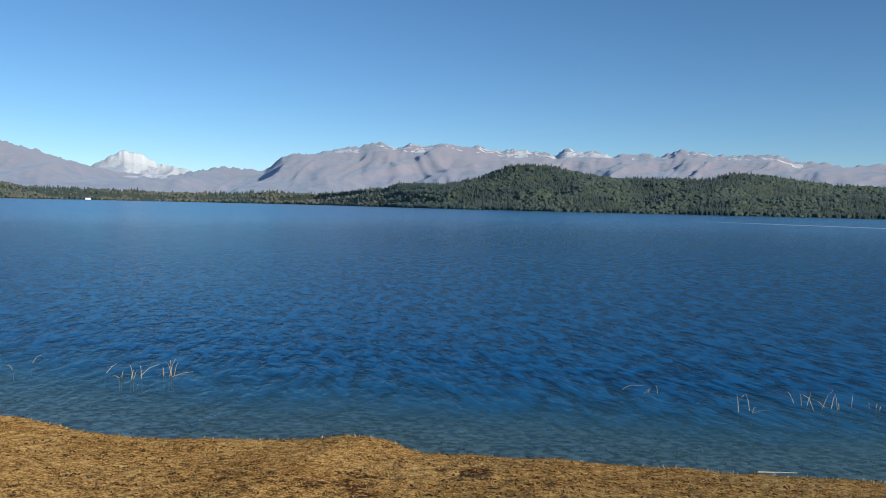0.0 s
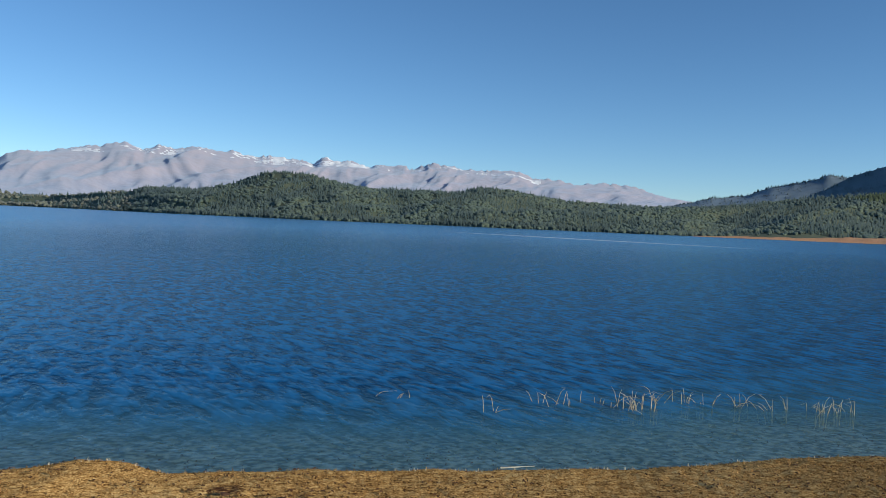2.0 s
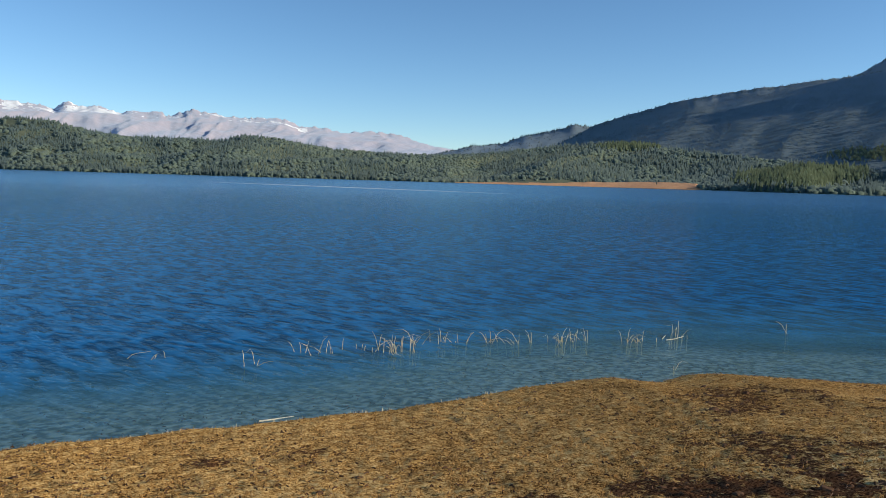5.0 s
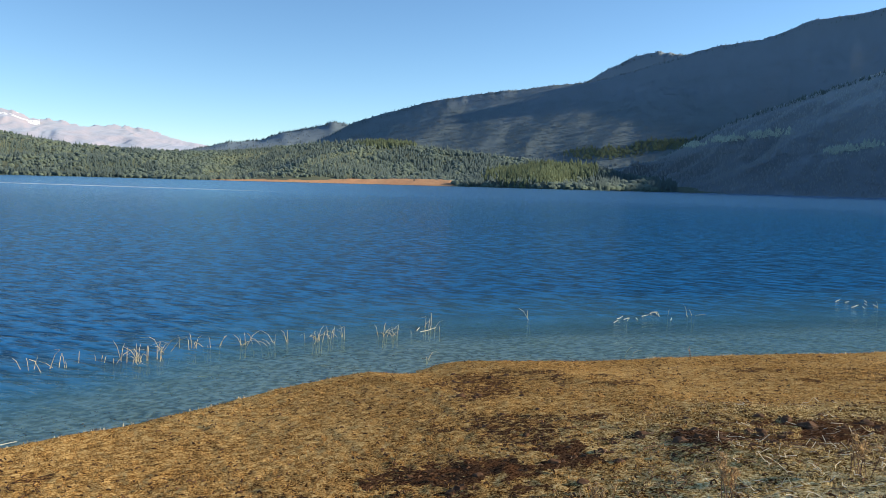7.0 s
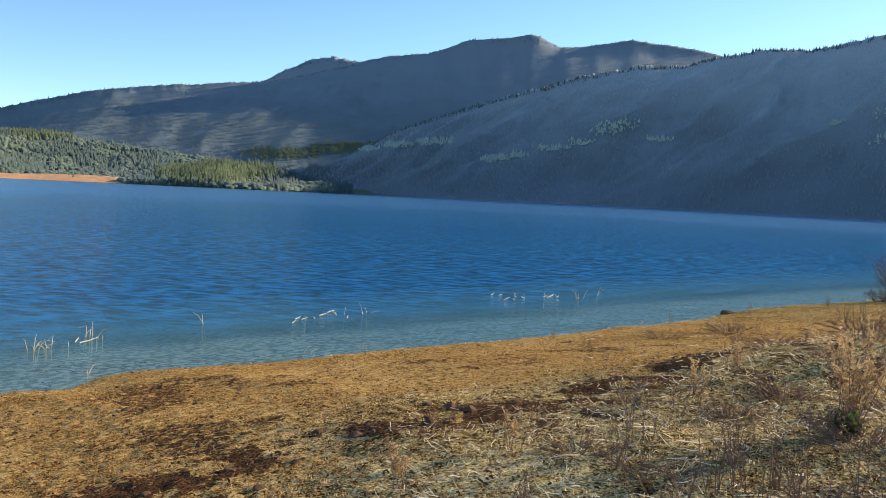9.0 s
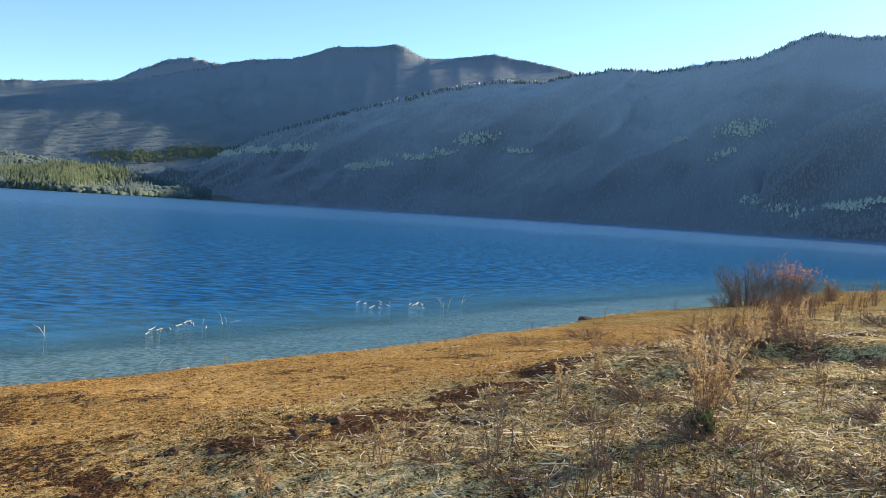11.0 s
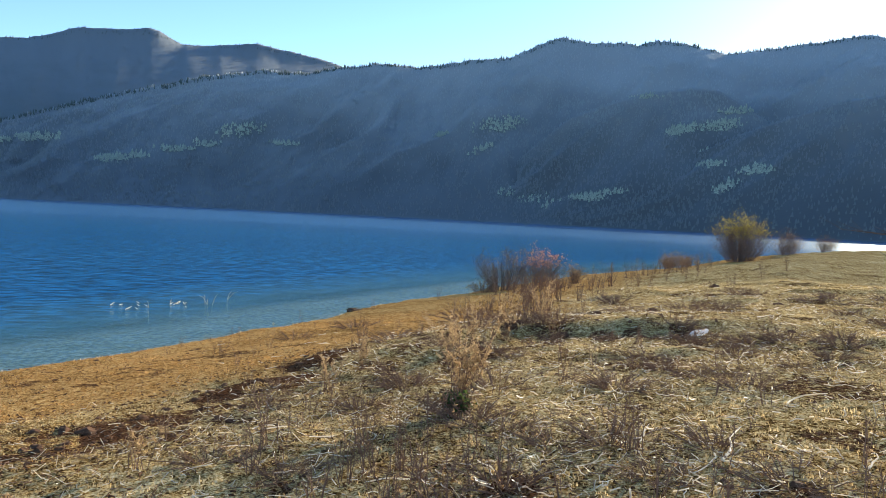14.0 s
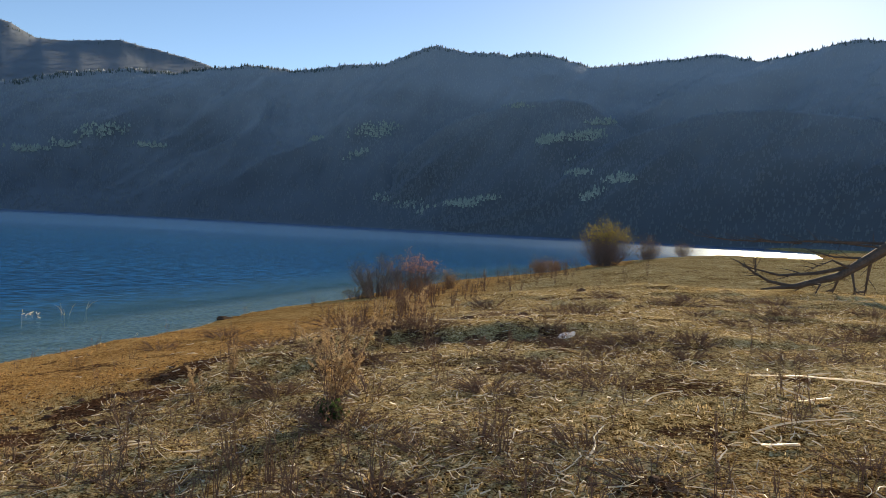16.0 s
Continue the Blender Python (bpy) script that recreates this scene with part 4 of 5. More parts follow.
M_YELLOW = plain("yellow_green_leaf", (0.22, 0.19, 0.05), (0.36, 0.31, 0.09), 12, thin=0.45)
M_TAN = plain("tan_leaf", (0.28, 0.19, 0.10), (0.42, 0.29, 0.16), 12, thin=0.45)
M_SOIL = plain("dark_soil", (0.045, 0.022, 0.012), (0.16, 0.085, 0.046), 14, 1.0)
M_GREEN = plain("green_leaf", (0.04, 0.07, 0.02), (0.09, 0.13, 0.04), 20, thin=0.45)
M_WHITE = plain("white_scrap", (0.75, 0.75, 0.76), (0.88, 0.88, 0.88), 20, 0.5, 0.05, 0.4)
M_DEAD = plain("dead_wood", (0.055, 0.043, 0.036), (0.17, 0.135, 0.11), 15)
M_WALL = plain("white_wall", (0.74, 0.74, 0.72), (0.84, 0.84, 0.82), 2)
M_ROOF = plain("grey_roof", (0.20, 0.20, 0.21), (0.30, 0.30, 0.31), 2)


# ---- reeds standing in the shallows ----
def reed_clump(x, y, count, tall, spread, seed, lying=0):
    r = random.Random(seed)
    base = tagged(new("reed_clump"), "sparse dry tan reeds standing in shallow water" if not lying else "pale broken reeds lying on the water", "reeds", "reeds along the shallows")
    base.location = (x, y, ground_at(x, y))
    low = -base.location.z
    for k in range(int(count * 0.85) + 1):
        px, py = r.gauss(0, spread), r.gauss(0, spread * 0.6)
        a, lean = r.uniform(0, 6.28), r.uniform(0.02, 0.2) if r.random() < 0.6 else r.uniform(0.2, 0.5)
        tall_k = tall * 0.56
        h = low + tall_k * r.uniform(0.3, 1.1) ** 1.2
        dx, dy = math.cos(a) * lean * tall, math.sin(a) * lean * tall
        pts = [(px, py, 0), (px + dx * 0.3, py + dy * 0.3, low), (px + dx, py + dy, low + (h - low) * 0.75), (px + dx * 1.7, py + dy * 1.7, h)]
        rad = [0.0075, 0.0075, 0.006, 0.003]
        if r.random() < 0.25:
            b = r.uniform(0, 6.28)
            q = r.uniform(0.1, 0.3)
            pts += [(pts[-1][0] + math.cos(b) * q, pts[-1][1] + math.sin(b) * q, h - r.uniform(-0.05, 0.12))]
            rad += [0.002]
        part("stalk", mesh_from("stalk", [tube(pts, rad)], M_REED), base)
    for k in range(lying):
        a, q = r.uniform(-0.3, 0.7), r.uniform(0.2, 0.55)
        px, py = r.gauss(0, spread * 1.6), r.gauss(0, spread)
        pts = [(px, py, low + 0.01), (px + math.cos(a) * q * 0.5, py + math.sin(a) * q * 0.5, low + r.uniform(0.008, 0.03)), (px + math.cos(a) * q, py + math.sin(a) * q, low + r.uniform(0.0, 0.07))]
        part("stalk", mesh_from("stalk", [tube(pts, [0.012, 0.012, 0.006])], M_STRAW), base, "pale lying stalk")
    return base


REEDS = [(-9.2, 16.9, 1, .5), (-9.1, 17.7, 1, .4), (-7.2, 16.7, 1, .5), (-6.75, 16.4, 2, .5), (-6.45, 16.4, 7, .6), (-5.9, 16.7, 4, .5), (-5.65, 16.7, 4, .7),
    (3.7, 16.2, 1, .4), (4.1, 16, 2, .42), (4.45, 16, 1, .25), (5.7, 14.7, 4, .5), (7.05, 15.3, 3, .5), (7.35, 15, 6, .7), (8.2, 15.2, 3, .4), (8.4, 14.7, 5, .65), (8.7, 14.5, 5, .6), (9, 14.4, 13, .65),
    (9.75, 15.1, 9, .6), (10.3, 14.9, 6, .5), (10.75, 14.7, 4, .4), (11.3, 14.3, 8, .55), (11.65, 14, 4, .35), (12.1, 14.1, 5, .5), (12.8, 13.7, 12, .65), (13.35, 13.6, 8, .5), (14.3, 13, 5, .7), (14.7, 12.9, 6, .4),
    (16.1, 13.1, 5, .6), (16, 12.7, 3, .45), (19.2, 11.9, 2, .5), (23.6, 9, 3, .6), (31.4, 3.4, 4, .7), (33.3, 2.9, 3, .6), (17.2, 8.0, 2, .35), (13.2, 10.6, 2, .3), (26.5, 0.9, 2, .4)]
for k, (x, y, n, h) in enumerate(REEDS):
    reed_clump(x, y, n, h, 0.08 + 0.009 * n, 100 + k)
for k, (x, y, n, q) in enumerate([(20.9, 9.9, 1, 3), (22.5, 9.4, 3, 8), (29.9, 5.6, 4, 9), (31.2, 4.6, 5, 8), (15.2, 12.7, 1, 2)]):
    reed_clump(x, y, n // 3, 0.4, 0.4 if k else 0.2, 200 + k, q)


# ---- dry weeds ----
def dry_weed(x, y, tall, stems, seed, plume=0.5, label="dry brown weed stalks rising from the turf", thick=1.0, fluff=1.0, size=1.0, spread=(0.03, 0.42)):
    r = random.Random(seed)
    base = tagged(new("dry_weed"), label, "weed", "dry weeds on the slope")
    base.location = (x, y, ground_at(x, y) - 0.01)
    for k in range(stems):
        a, lean = r.uniform(0, 6.28), r.uniform(*spread)
        h = tall * r.uniform(0.5, 1.0)
        pieces, heads = [], []
        top = Vector((math.cos(a) * lean * h, math.sin(a) * lean * h, h))
        bend = Vector((r.uniform(-.05, .05), r.uniform(-.05, .05), 0)) * h
        root = Vector((r.gauss(0, .04), r.gauss(0, .04), 0))
        pts = [root, root + top * 0.4 + bend, root + top * 0.75 + bend * 0.6, root + top]
        pieces.append(tube(pts, [0.0045 * thick, 0.0036 * thick, 0.0026 * thick, 0.0013 * thick], 3))
        for b in range(r.randint(3, 7)):
            u = r.uniform(0.3, 0.95)
            p = root + top * u + bend * (1 - abs(u - 0.5))
            q = r.uniform(0, 6.28)
            d = Vector((math.cos(q), math.sin(q), r.uniform(0.5, 1.4))).normalized() * h * r.uniform(0.08, 0.26)
            pieces.append(tube([p, p + d * 0.6 + Vector((0, 0, .01)), p + d], [0.0026 * thick, 0.002 * thick, 0.0012 * thick], 3))
            if r.random() < plume:
                for c in range(int(r.randint(9, 20) * fluff)):
                    t = p + d * r.uniform(0.3, 1.0)
                    heads.append(blade(t, (r.uniform(-1, 1), r.uniform(-1, 1), r.uniform(-.2, 1.2)), r.uniform(.010, .028) * size, r.uniform(.003, .008) * size, r))
        if plume:
            for c in range(int(14 * plume * fluff)):
                t = root + top * r.uniform(0.75, 1.0)
                heads.append(blade(t, (r.uniform(-1, 1), r.uniform(-1, 1), r.uniform(0, 1.5)), r.uniform(.010, .028) * size, r.uniform(.003, .008) * size, r))
        st = part("stem", mesh_from("stem", pieces, M_STEM), base)
        if heads:
            tagged(part("seed_fluff", mesh_from("seed_fluff", heads, M_SEED), st, "pale tan dry seed heads"), kind="stuff")
    return base


big = dry_weed(8.62, -1.76, 1.0, 26, 300, 1.0, "tall pale feathery dry weed on the slope", 1.1, 3.0, 1.4, (0.05, 0.55))
WEEDS = [(13.91, -3.56, .85, 9, .9), (12.86, -2.77, .8, 7, .8), (15.05, -4.59, .8, 7, .9), (11.88, -2.26, .6, 6, .6), (17.23, -5.43, .8, 6, .5), (19.49, -6.94, .8, 7, .3), (20.88, -7.94, .9, 7, .3), (23.64, -9.99, 1.0, 7, .2), (27.39, -12.28, 1.0, 8, .2),
    (31.99, -15.1, 1.1, 8, .2), (31, -15.5, 1.1, 8, .2), (34, -17.5, 1.2, 8, .2), (38, -20, 1.3, 8, .2), (26.51, -9.82, .9, 7, .3), (28, -10.26, 1.0, 7, .4), (33, -12.2, 1.1, 8, .4), (36, -14, 1.1, 8, .4), (41, -17.5, 1.3, 9, .3),
    (6.59, -0.66, .6, 8, .2), (7.02, 0.22, .55, 7, .2), (5.9, -1.53, .55, 9, .1), (5.5, -0.66, .5, 8, .1), (7.59, -1.32, .6, 6, .2), (5.32, -2.4, .45, 7, .1), (7.58, 1.23, .45, 5, .5), (6.37, 1.89, .4, 5, .6), (5.47, 2.53, .4, 6, .5),
    (10.39, -3.85, .55, 5, .1), (9.57, -5.14, .5, 5, .1), (11.62, -5.83, .5, 5, .1), (7.64, -4.6, .5, 4, .1), (6.72, -5.23, .5, 4, .1), (5.64, -4.14, .45, 4, .1), (13.83, -6.93, .5, 5, .1), (16.09, -8.23, .6, 6, .1), (19.29, -10.23, .7, 6, .1),
    (22.36, -12.56, .8, 7, .1), (27.14, -16.42, .9, 7, .1), (30.87, -19.87, .9, 7, .1), (10.22, -0.42, .5, 5, .7), (11.5, -0.94, .5, 5, .6), (31.13, -5.28, .6, 6, .1), (35.2, -8.6, .8, 8, .1), (28.26, -2.52, .5, 4, .1), (25.4, 0, .4, 3, .3),
    (20.03, 2.69, .3, 4, .1), (15.76, 5.95, .3, 3, .3), (4.22, -3.7, .4, 4, .1), (4.75, -4.67, .45, 4, .1), (7.36, -6.52, .5, 4, .1), (10.22, -8.29, .5, 4, .1), (13.03, -10.45, .6, 5, .1), (16.88, -13.09, .6, 5, .1), (44, -22, 1.3, 8, .2), (47, -25, 1.4, 8, .2)]
for k, (x, y, h, n, pl) in enumerate(WEEDS):
    dry_weed(x, y, h, n + (3 if pl >= 0.5 else 0), 301 + k, pl, fluff=2.2 if pl >= 0.5 else 1.0, size=1.4 if pl >= 0.5 else 1.0)

R_WEED = random.Random(33)
for k in range(130):
    d, a = 4.0 + 20 * R_WEED.random() ** 1.4, radians(R_WEED.uniform(-138, -80))
    dry_weed(-math.sin(a) * d, math.cos(a) * d, R_WEED.uniform(.18, .5), R_WEED.randint(2, 5), 980 + k, 0.12, "thin dry weed stems rising from the turf")

R_BAND = random.Random(34)
for k in range(36):
    u = R_BAND.random()
    dry_weed(27 + 30 * u + R_BAND.gauss(0, 1.0), -10.2 - 18.5 * u + R_BAND.gauss(0, 1.3), R_BAND.uniform(.5, 1.15), R_BAND.randint(5, 9), 1300 + k, 0.3, "tall dry reddish-brown weeds along the shore", 1.6, 0.8)

for k in range(70):
    u = R_BAND.random()
    dry_weed(11.5 + 25 * u + R_BAND.gauss(0, 0.7), -2.2 - 9.5 * u + R_BAND.gauss(0, 0.9), R_BAND.uniform(.35, .75) + 0.3 * u, R_BAND.randint(4, 8), 1400 + k, 0.25, "dry brown weeds between meadow and shore", 1.2 + u, 0.7)

for k, (x, y) in enumerate([(6.5, -.45), (6.65, -.9), (6.05, -1.0), (7.15, -.63), (6.5, -2.7), (5.6, -.7), (7.6, 0.2), (5.9, -0.2)]):
    dry_weed(x, y, 0.5, 10, 470 + k, 0.06, "dense clump of thin reddish-brown dry stems")


# ---- bushes ----
def bush(name, x, y, wide, tall, stems, leaves, leaf_mat, label, seed, leaf=0.07, twig_mat=None, sink=0.05, bare=0.0, forks=12):
    """Many stems forking twice, with leaves along the twigs."""
    r = random.Random(seed)
    base = tagged(new(name), label, "bush")
    base.location = (x, y, ground_at(x, y) - sink)
    spots = []
    thick = 0.005 + 0.003 * tall
    limbs, twigs = [], []
    for k in range(stems):
        a = r.uniform(0, 6.28)
        out = r.uniform(0.1, 1.0) ** 0.7
        h = tall * r.uniform(0.4, 1.06) * (1 - 0.42 * out * out)
        tip = Vector((math.cos(a) * out * wide / 2, math.sin(a) * out * wide / 2, h))
        root = Vector((math.cos(a) * out * wide * 0.2, math.sin(a) * out * wide * 0.2, 0))
        mid = root + (tip - root) * 0.5 + Vector((0, 0, 0.12 * h)) + Vector((r.gauss(0, .03), r.gauss(0, .03), 0)) * tall
        limbs.append(tube([root, mid, tip], [thick, thick * 0.7, thick * 0.25], 3))
        for b in range(forks):
            u = r.uniform(0.08, 1.0)
            p = root.lerp(mid, u * 2) if u < 0.5 else mid.lerp(tip, u * 2 - 1)
            d = Vector((r.gauss(0, 1), r.gauss(0, 1), r.uniform(0.2, 1.6))).normalized() * tall * r.uniform(0.10, 0.30)
            twigs.append(tube([p, p + d * 0.5 + Vector((r.gauss(0, .01), r.gauss(0, .01), 0)), p + d], [thick * 0.45, thick * 0.35, thick * 0.15], 3))
            spots.append((p, d))
            for c in range(2):
                e = Vector((r.gauss(0, 1), r.gauss(0, 1), r.uniform(-.1, 1.3))).normalized() * tall * r.uniform(0.05, 0.14)
                q = p + d * r.uniform(0.4, 1)
                twigs.append(tube([q, q + e], [thick * 0.3, thick * 0.12], 3))
                spots.append((q, e))
    tagged(part("stem_tangle", mesh_from("stem_tangle", limbs, twig_mat or M_TWIG), base), kind="stuff")
    tagged(part("twig_tangle", mesh_from("twig_tangle", twigs, twig_mat or M_TWIG), base), kind="stuff")
    if leaves:
        lv = []
        for k in range(leaves):
            p, d = r.choice(spots)
            if p.z < bare * tall * r.uniform(0.7, 1.1):
                continue
            t = p + d * r.uniform(0.2, 1.05)
            lv.append(blade(t, (r.gauss(0, 1), r.gauss(0, 1), r.gauss(0.2, 1)), leaf * r.uniform(.6, 1.3), leaf * 0.6 * r.uniform(.6, 1.2), r))
        tagged(part("foliage", mesh_from("foliage", lv, leaf_mat), base), kind="stuff")
    return base


bush("grey_bush", 36.1, -9.1, 3.2, 2.2, 70, 700, M_TAN, "bare grey-brown twiggy bush by the water", 500, 0.05, None, 0.05, 0.0, 10)
bush("red_bush", 36.6, -10.9, 2.8, 2.0, 75, 4200, M_RED, "bush with withered red-orange leaves by the water", 501, 0.075, None, 0.05, 0.62, 10)
bush("tan_bush", 37.0, -12.8, 1.4, 1.0, 40, 500, M_TAN, "low tan withered bush beside the red one", 502)
bush("low_bush", 35.4, -8.0, 1.6, 0.7, 40, 200, M_TAN, "low bare bush at the water's edge", 503)
bush("yellow_green_bush", 58.0, -33.4, 4.9, 3.6, 140, 9000, M_YELLOW, "yellow-green bush with bare brown lower twigs on the point", 504, 0.12, None, 0.05, 0.62)
bush("brown_bush", 51.5, -24.6, 1.6, 1.3, 50, 700, M_TAN, "small brown bush near the water", 505)
bush("brown_bush", 55, -27.5, 1.6, 1.2, 40, 400, M_TAN, "small brown bush near the water", 506)
bush("thorn_bush", 62, -40, 3.0, 2.2, 70, 900, M_TAN, "bare brown thorn bush on the point", 507)
bush("thorn_bush", 66, -46.5, 2.4, 1.6, 60, 500, M_TAN, "low bare brown bush on the point", 508)
for k, (x, y, w, h) in enumerate([(15.14, -4.27, 1.6, .3), (16.15, -4.89, 1.6, .3), (16.36, -3.99, 1.4, .3), (12.98, -2.34, 1.2, .22), (10.14, -1.35, 1.0, .16), (6.74, -2.18, 1.1, .16), (5.7, -1.1, 1.2, .18), (7.54, 0.63, 1.1, .16), (9.75, 0.31, 1.2, .18)]):
    bush("scrub", x, y, w, h, 40, 120, M_TAN, "low tangle of dry dark twigs on the turf", 520 + k, 0.03, M_STEM, 0.02, 0.0, 8)

R_SCRUB = random.Random(55)
SCRUB = [(9.8, -4.6), (9.2, -4.7), (8.3, -4.8), (6.8, -2.65), (6.3, -3.35), (6.0, -1.6), (5.35, -3.4), (6.8, 0.0), (6.3, -1.2), (10.0, -7.05), (9.4, -8.8), (5.0, -5.0), (10.1, -4.3), (5.8, -2.6), (11.7, -3.2), (12.6, -3.1), (13.5, -4.0), (13.3, -5.2), (14.2, -4.6), (12.9, -6.0)]
for k in range(60):
    d, a = 4.5 + 20 * R_SCRUB.random() ** 0.9, radians(R_SCRUB.uniform(-142, -88))
    SCRUB.append((-math.sin(a) * d, math.cos(a) * d))
TANGLES = []
for k, (x, y) in enumerate(SCRUB):
    if k < 8:
        TANGLES.append(bush("scrub", x, y, R_SCRUB.uniform(.9, 1.5), R_SCRUB.uniform(.12, .22), 36, 60, M_TAN, "low tangle of dry dark twigs on the turf", 560 + k, 0.02, M_STEM, 0.02, 0.0, 7))
    else:
        q = R_SCRUB.uniform(0.7, 1.2) * (1.0 if k < 20 else 0.7 + 0.04 * math.hypot(x, y))
        copy_thing(R_SCRUB.choice(TANGLES), pose(x, y, ground_at(x, y) - 0.02, 0, 0, R_SCRUB.uniform(0, 360)) @ Matrix.Diagonal((q, q, q * R_SCRUB.uniform(0.7, 1.1), 1)))


# ---- soil clods, mounds and sticks ----
def lump(name, x, y, size, flat, seed, mat, label, category, group=""):
    bm = bmesh.new()
    bmesh.ops.create_icosphere(bm, subdivisions=3 if size > 0.15 else 2, radius=1.0)
    off = Vector((seed * 3.7, seed * 1.3, 0))
    for v in bm.verts:
        q = 1 + 0.45 * noise.noise(v.co * 1.6 + off) + 0.25 * noise.noise(v.co * 4.1 + off)
        v.co = Vector((v.co.x * q * size, v.co.y * q * size * 0.8, v.co.z * q * size * flat))
    me = bpy.data.meshes.new(name)
    bm.to_mesh(me)
    bm.free()
    me.materials.append(mat)
    ob = tagged(new(name, me), label, category, group)
    ob.matrix_world = pose(x, y, ground_at(x, y) - size * flat * 0.25, 0, 0, seed * 47)
    return ob


CLODS = [(5.34, -3.41, .13), (6.22, -1.64, .11), (5.45, -2.98, .10), (5.12, -5.1, .12), (6.89, -7.46, .10), (9.28, 2.07, .30), (8.14, 3.4, .24), (8.76, 2.4, .2), (9.89, 1.63, .22), (11.73, 0.47, .22), (10.87, 1.14, .18), (12.69, -0.1, .2), (13.75, -0.65, .25), (7.97, 2.92, .22),
    (7.09, 3.15, .15), (12.09, 6.95, .12), (11.46, 6.44, .14), (12.24, 6.05, .10), (10.75, 5.91, .12), (11.63, 5.2, .12), (13.08, 5.14, .1), (0.45, 9.42, .2), (1.07, 9.08, .12), (-0.25, 8.73, .1), (2.19, 8.35, .12), (-5.13, 11.06, .12), (-3.47, 10.73, .08), (3.91, 6.82, .12), (3.35, 6.54, .1),
    (15.67, -7.4, .14), (19.22, -9.74, .16), (11.15, -7.67, .1), (8.37, -6.88, .09), (21.62, -10.88, .2), (13.43, -6.17, .1), (18.07, 4.1, .15), (10.2, 9.6, .12), (8.66, 9.71, .1)]
for k, (x, y, q) in enumerate(CLODS):
    lump("soil_clod", x, y, q * 0.42, 0.5, k + 1, M_SOIL, "dark lump of churned soil on the turf", "clod", "clods of dark soil")
R_CLOD = random.Random(21)
made = 0
while made < 150:
    line = R_CLOD.choice([SOIL_BAND, SOIL_BAND, SOIL_BAND, SOIL_SIDE, SCARP])
    k = R_CLOD.randrange(len(line) - 1)
    u = R_CLOD.random()
    x = float(line[k][0] * (1 - u) + line[k + 1][0] * u) + R_CLOD.gauss(0, 0.5)
    y = float(line[k][1] * (1 - u) + line[k + 1][1] * u) + R_CLOD.gauss(0, 0.5)
    lump("soil_clod", x, y, R_CLOD.uniform(0.02, 0.075), 0.6, 100 + made, M_SOIL, "dark lump of churned soil on the turf", "clod", "clods of dark soil")
    made += 1
for k, (x, y, q) in enumerate([(14.9, -3.9, .30), (14.3, -4.7, .34), (15.5, -4.3, .26), (12.7, -2.9, .24), (13.6, -5.2, .22), (16.6, -6.2, .28), (18.4, -8.3, .3), (15.9, -8.9, .2), (12.3, -7.9, .16), (20.5, -12.0, .3), (24.5, -13.2, .34), (9.7, -7.0, .13), (17.8, -11.2, .24)]):
    lump("earth_mound", x, y, q * 0.62, 0.5, 300 + k, M_SOIL, "low dark hummock of bare earth on the meadow", "mound", "hummocks on the meadow")
lump("shore_clump", 28.7, -1.9, 0.3, 0.4, 63, M_SOIL, "dark clump of earth and root on the water's edge", "clump")
tagged(bush("green_tuft", 8.24, -1.65, 0.34, 0.24, 30, 420, M_GREEN, "small dark green leafy tuft beneath the tall weed", 65, 0.045, M_STEM, 0.01), category="tuft")
scrap = lump("white_scrap", 13.0, -6.65, 0.085, 0.7, 67, M_WHITE, "crumpled white scrap on the turf", "litter")
scrap.scale = (2.0, 0.5, 1.1)
scrap.rotation_euler = (0, radians(-22), radians(-110))
scrap.location.z += 0.05


def stick(x, y, length, thick, heading, seed, mat=None, label="pale curved dead stick lying on the turf"):
    r = random.Random(seed)
    n = 6
    pts, rad = [], []
    a = heading
    p = Vector((-length / 2 * math.cos(a), -length / 2 * math.sin(a), 0))
    for k in range(n):
        gx_, gy_ = x + p.x, y + p.y
        pts.append((gx_, gy_, ground_at(gx_, gy_) + thick * 0.8 + 0.02 + (0.01 + 0.03 * k / n + r.uniform(0, 0.02)) * length))
        rad.append(thick * (1 - 0.6 * k / n) * r.uniform(0.8, 1.1))
        a += r.gauss(0, 0.24)
        p += Vector((math.cos(a), math.sin(a), 0)) * length / (n - 1)
    me = mesh_from("dead_stick", [tube(pts, rad, 5)], mat or M_STRAW)
    return tagged(new("dead_stick", me), label, "stick", "dead sticks on the turf")


R_STICK = random.Random(70)
stick(8.3, -7.6, 0.6, 0.013, -0.9, 72)
stick(7.05, -6.5, 0.5, 0.012, 2.0, 73)
stick(7.6, -5.0, 0.7, 0.011, -1.1, 78)
stick(6.6, -5.5, 0.45, 0.011, 0.3, 74)
stick(5.8, -4.85, 0.35, 0.010, 0.9, 75)
stick(4.5, 10.4, 0.5, 0.012, -0.25, 76, None, "pale dead stick on the edge of the bank")
for k, (x, y, q, th, hd) in enumerate([(6.4, -5.3, 1.2, .011, -.9), (7.25, -6.7, .95, .014, -.9), (8.2, -7.5, 1.6, .012, .65), (6.1, -3.5, .85, .012, -.97), (5.8, -4.85, .4, .010, -.95), (5.63, -4.17, .42, .010, -.7), (5.72, -4.76, .3, .008, 1.6), (5.8, -3.07, .58, .008, 2.7), (6.64, -2.92, .4, .010, 2.8)]):
    stick(x, y, q, th, hd, 380 + k)
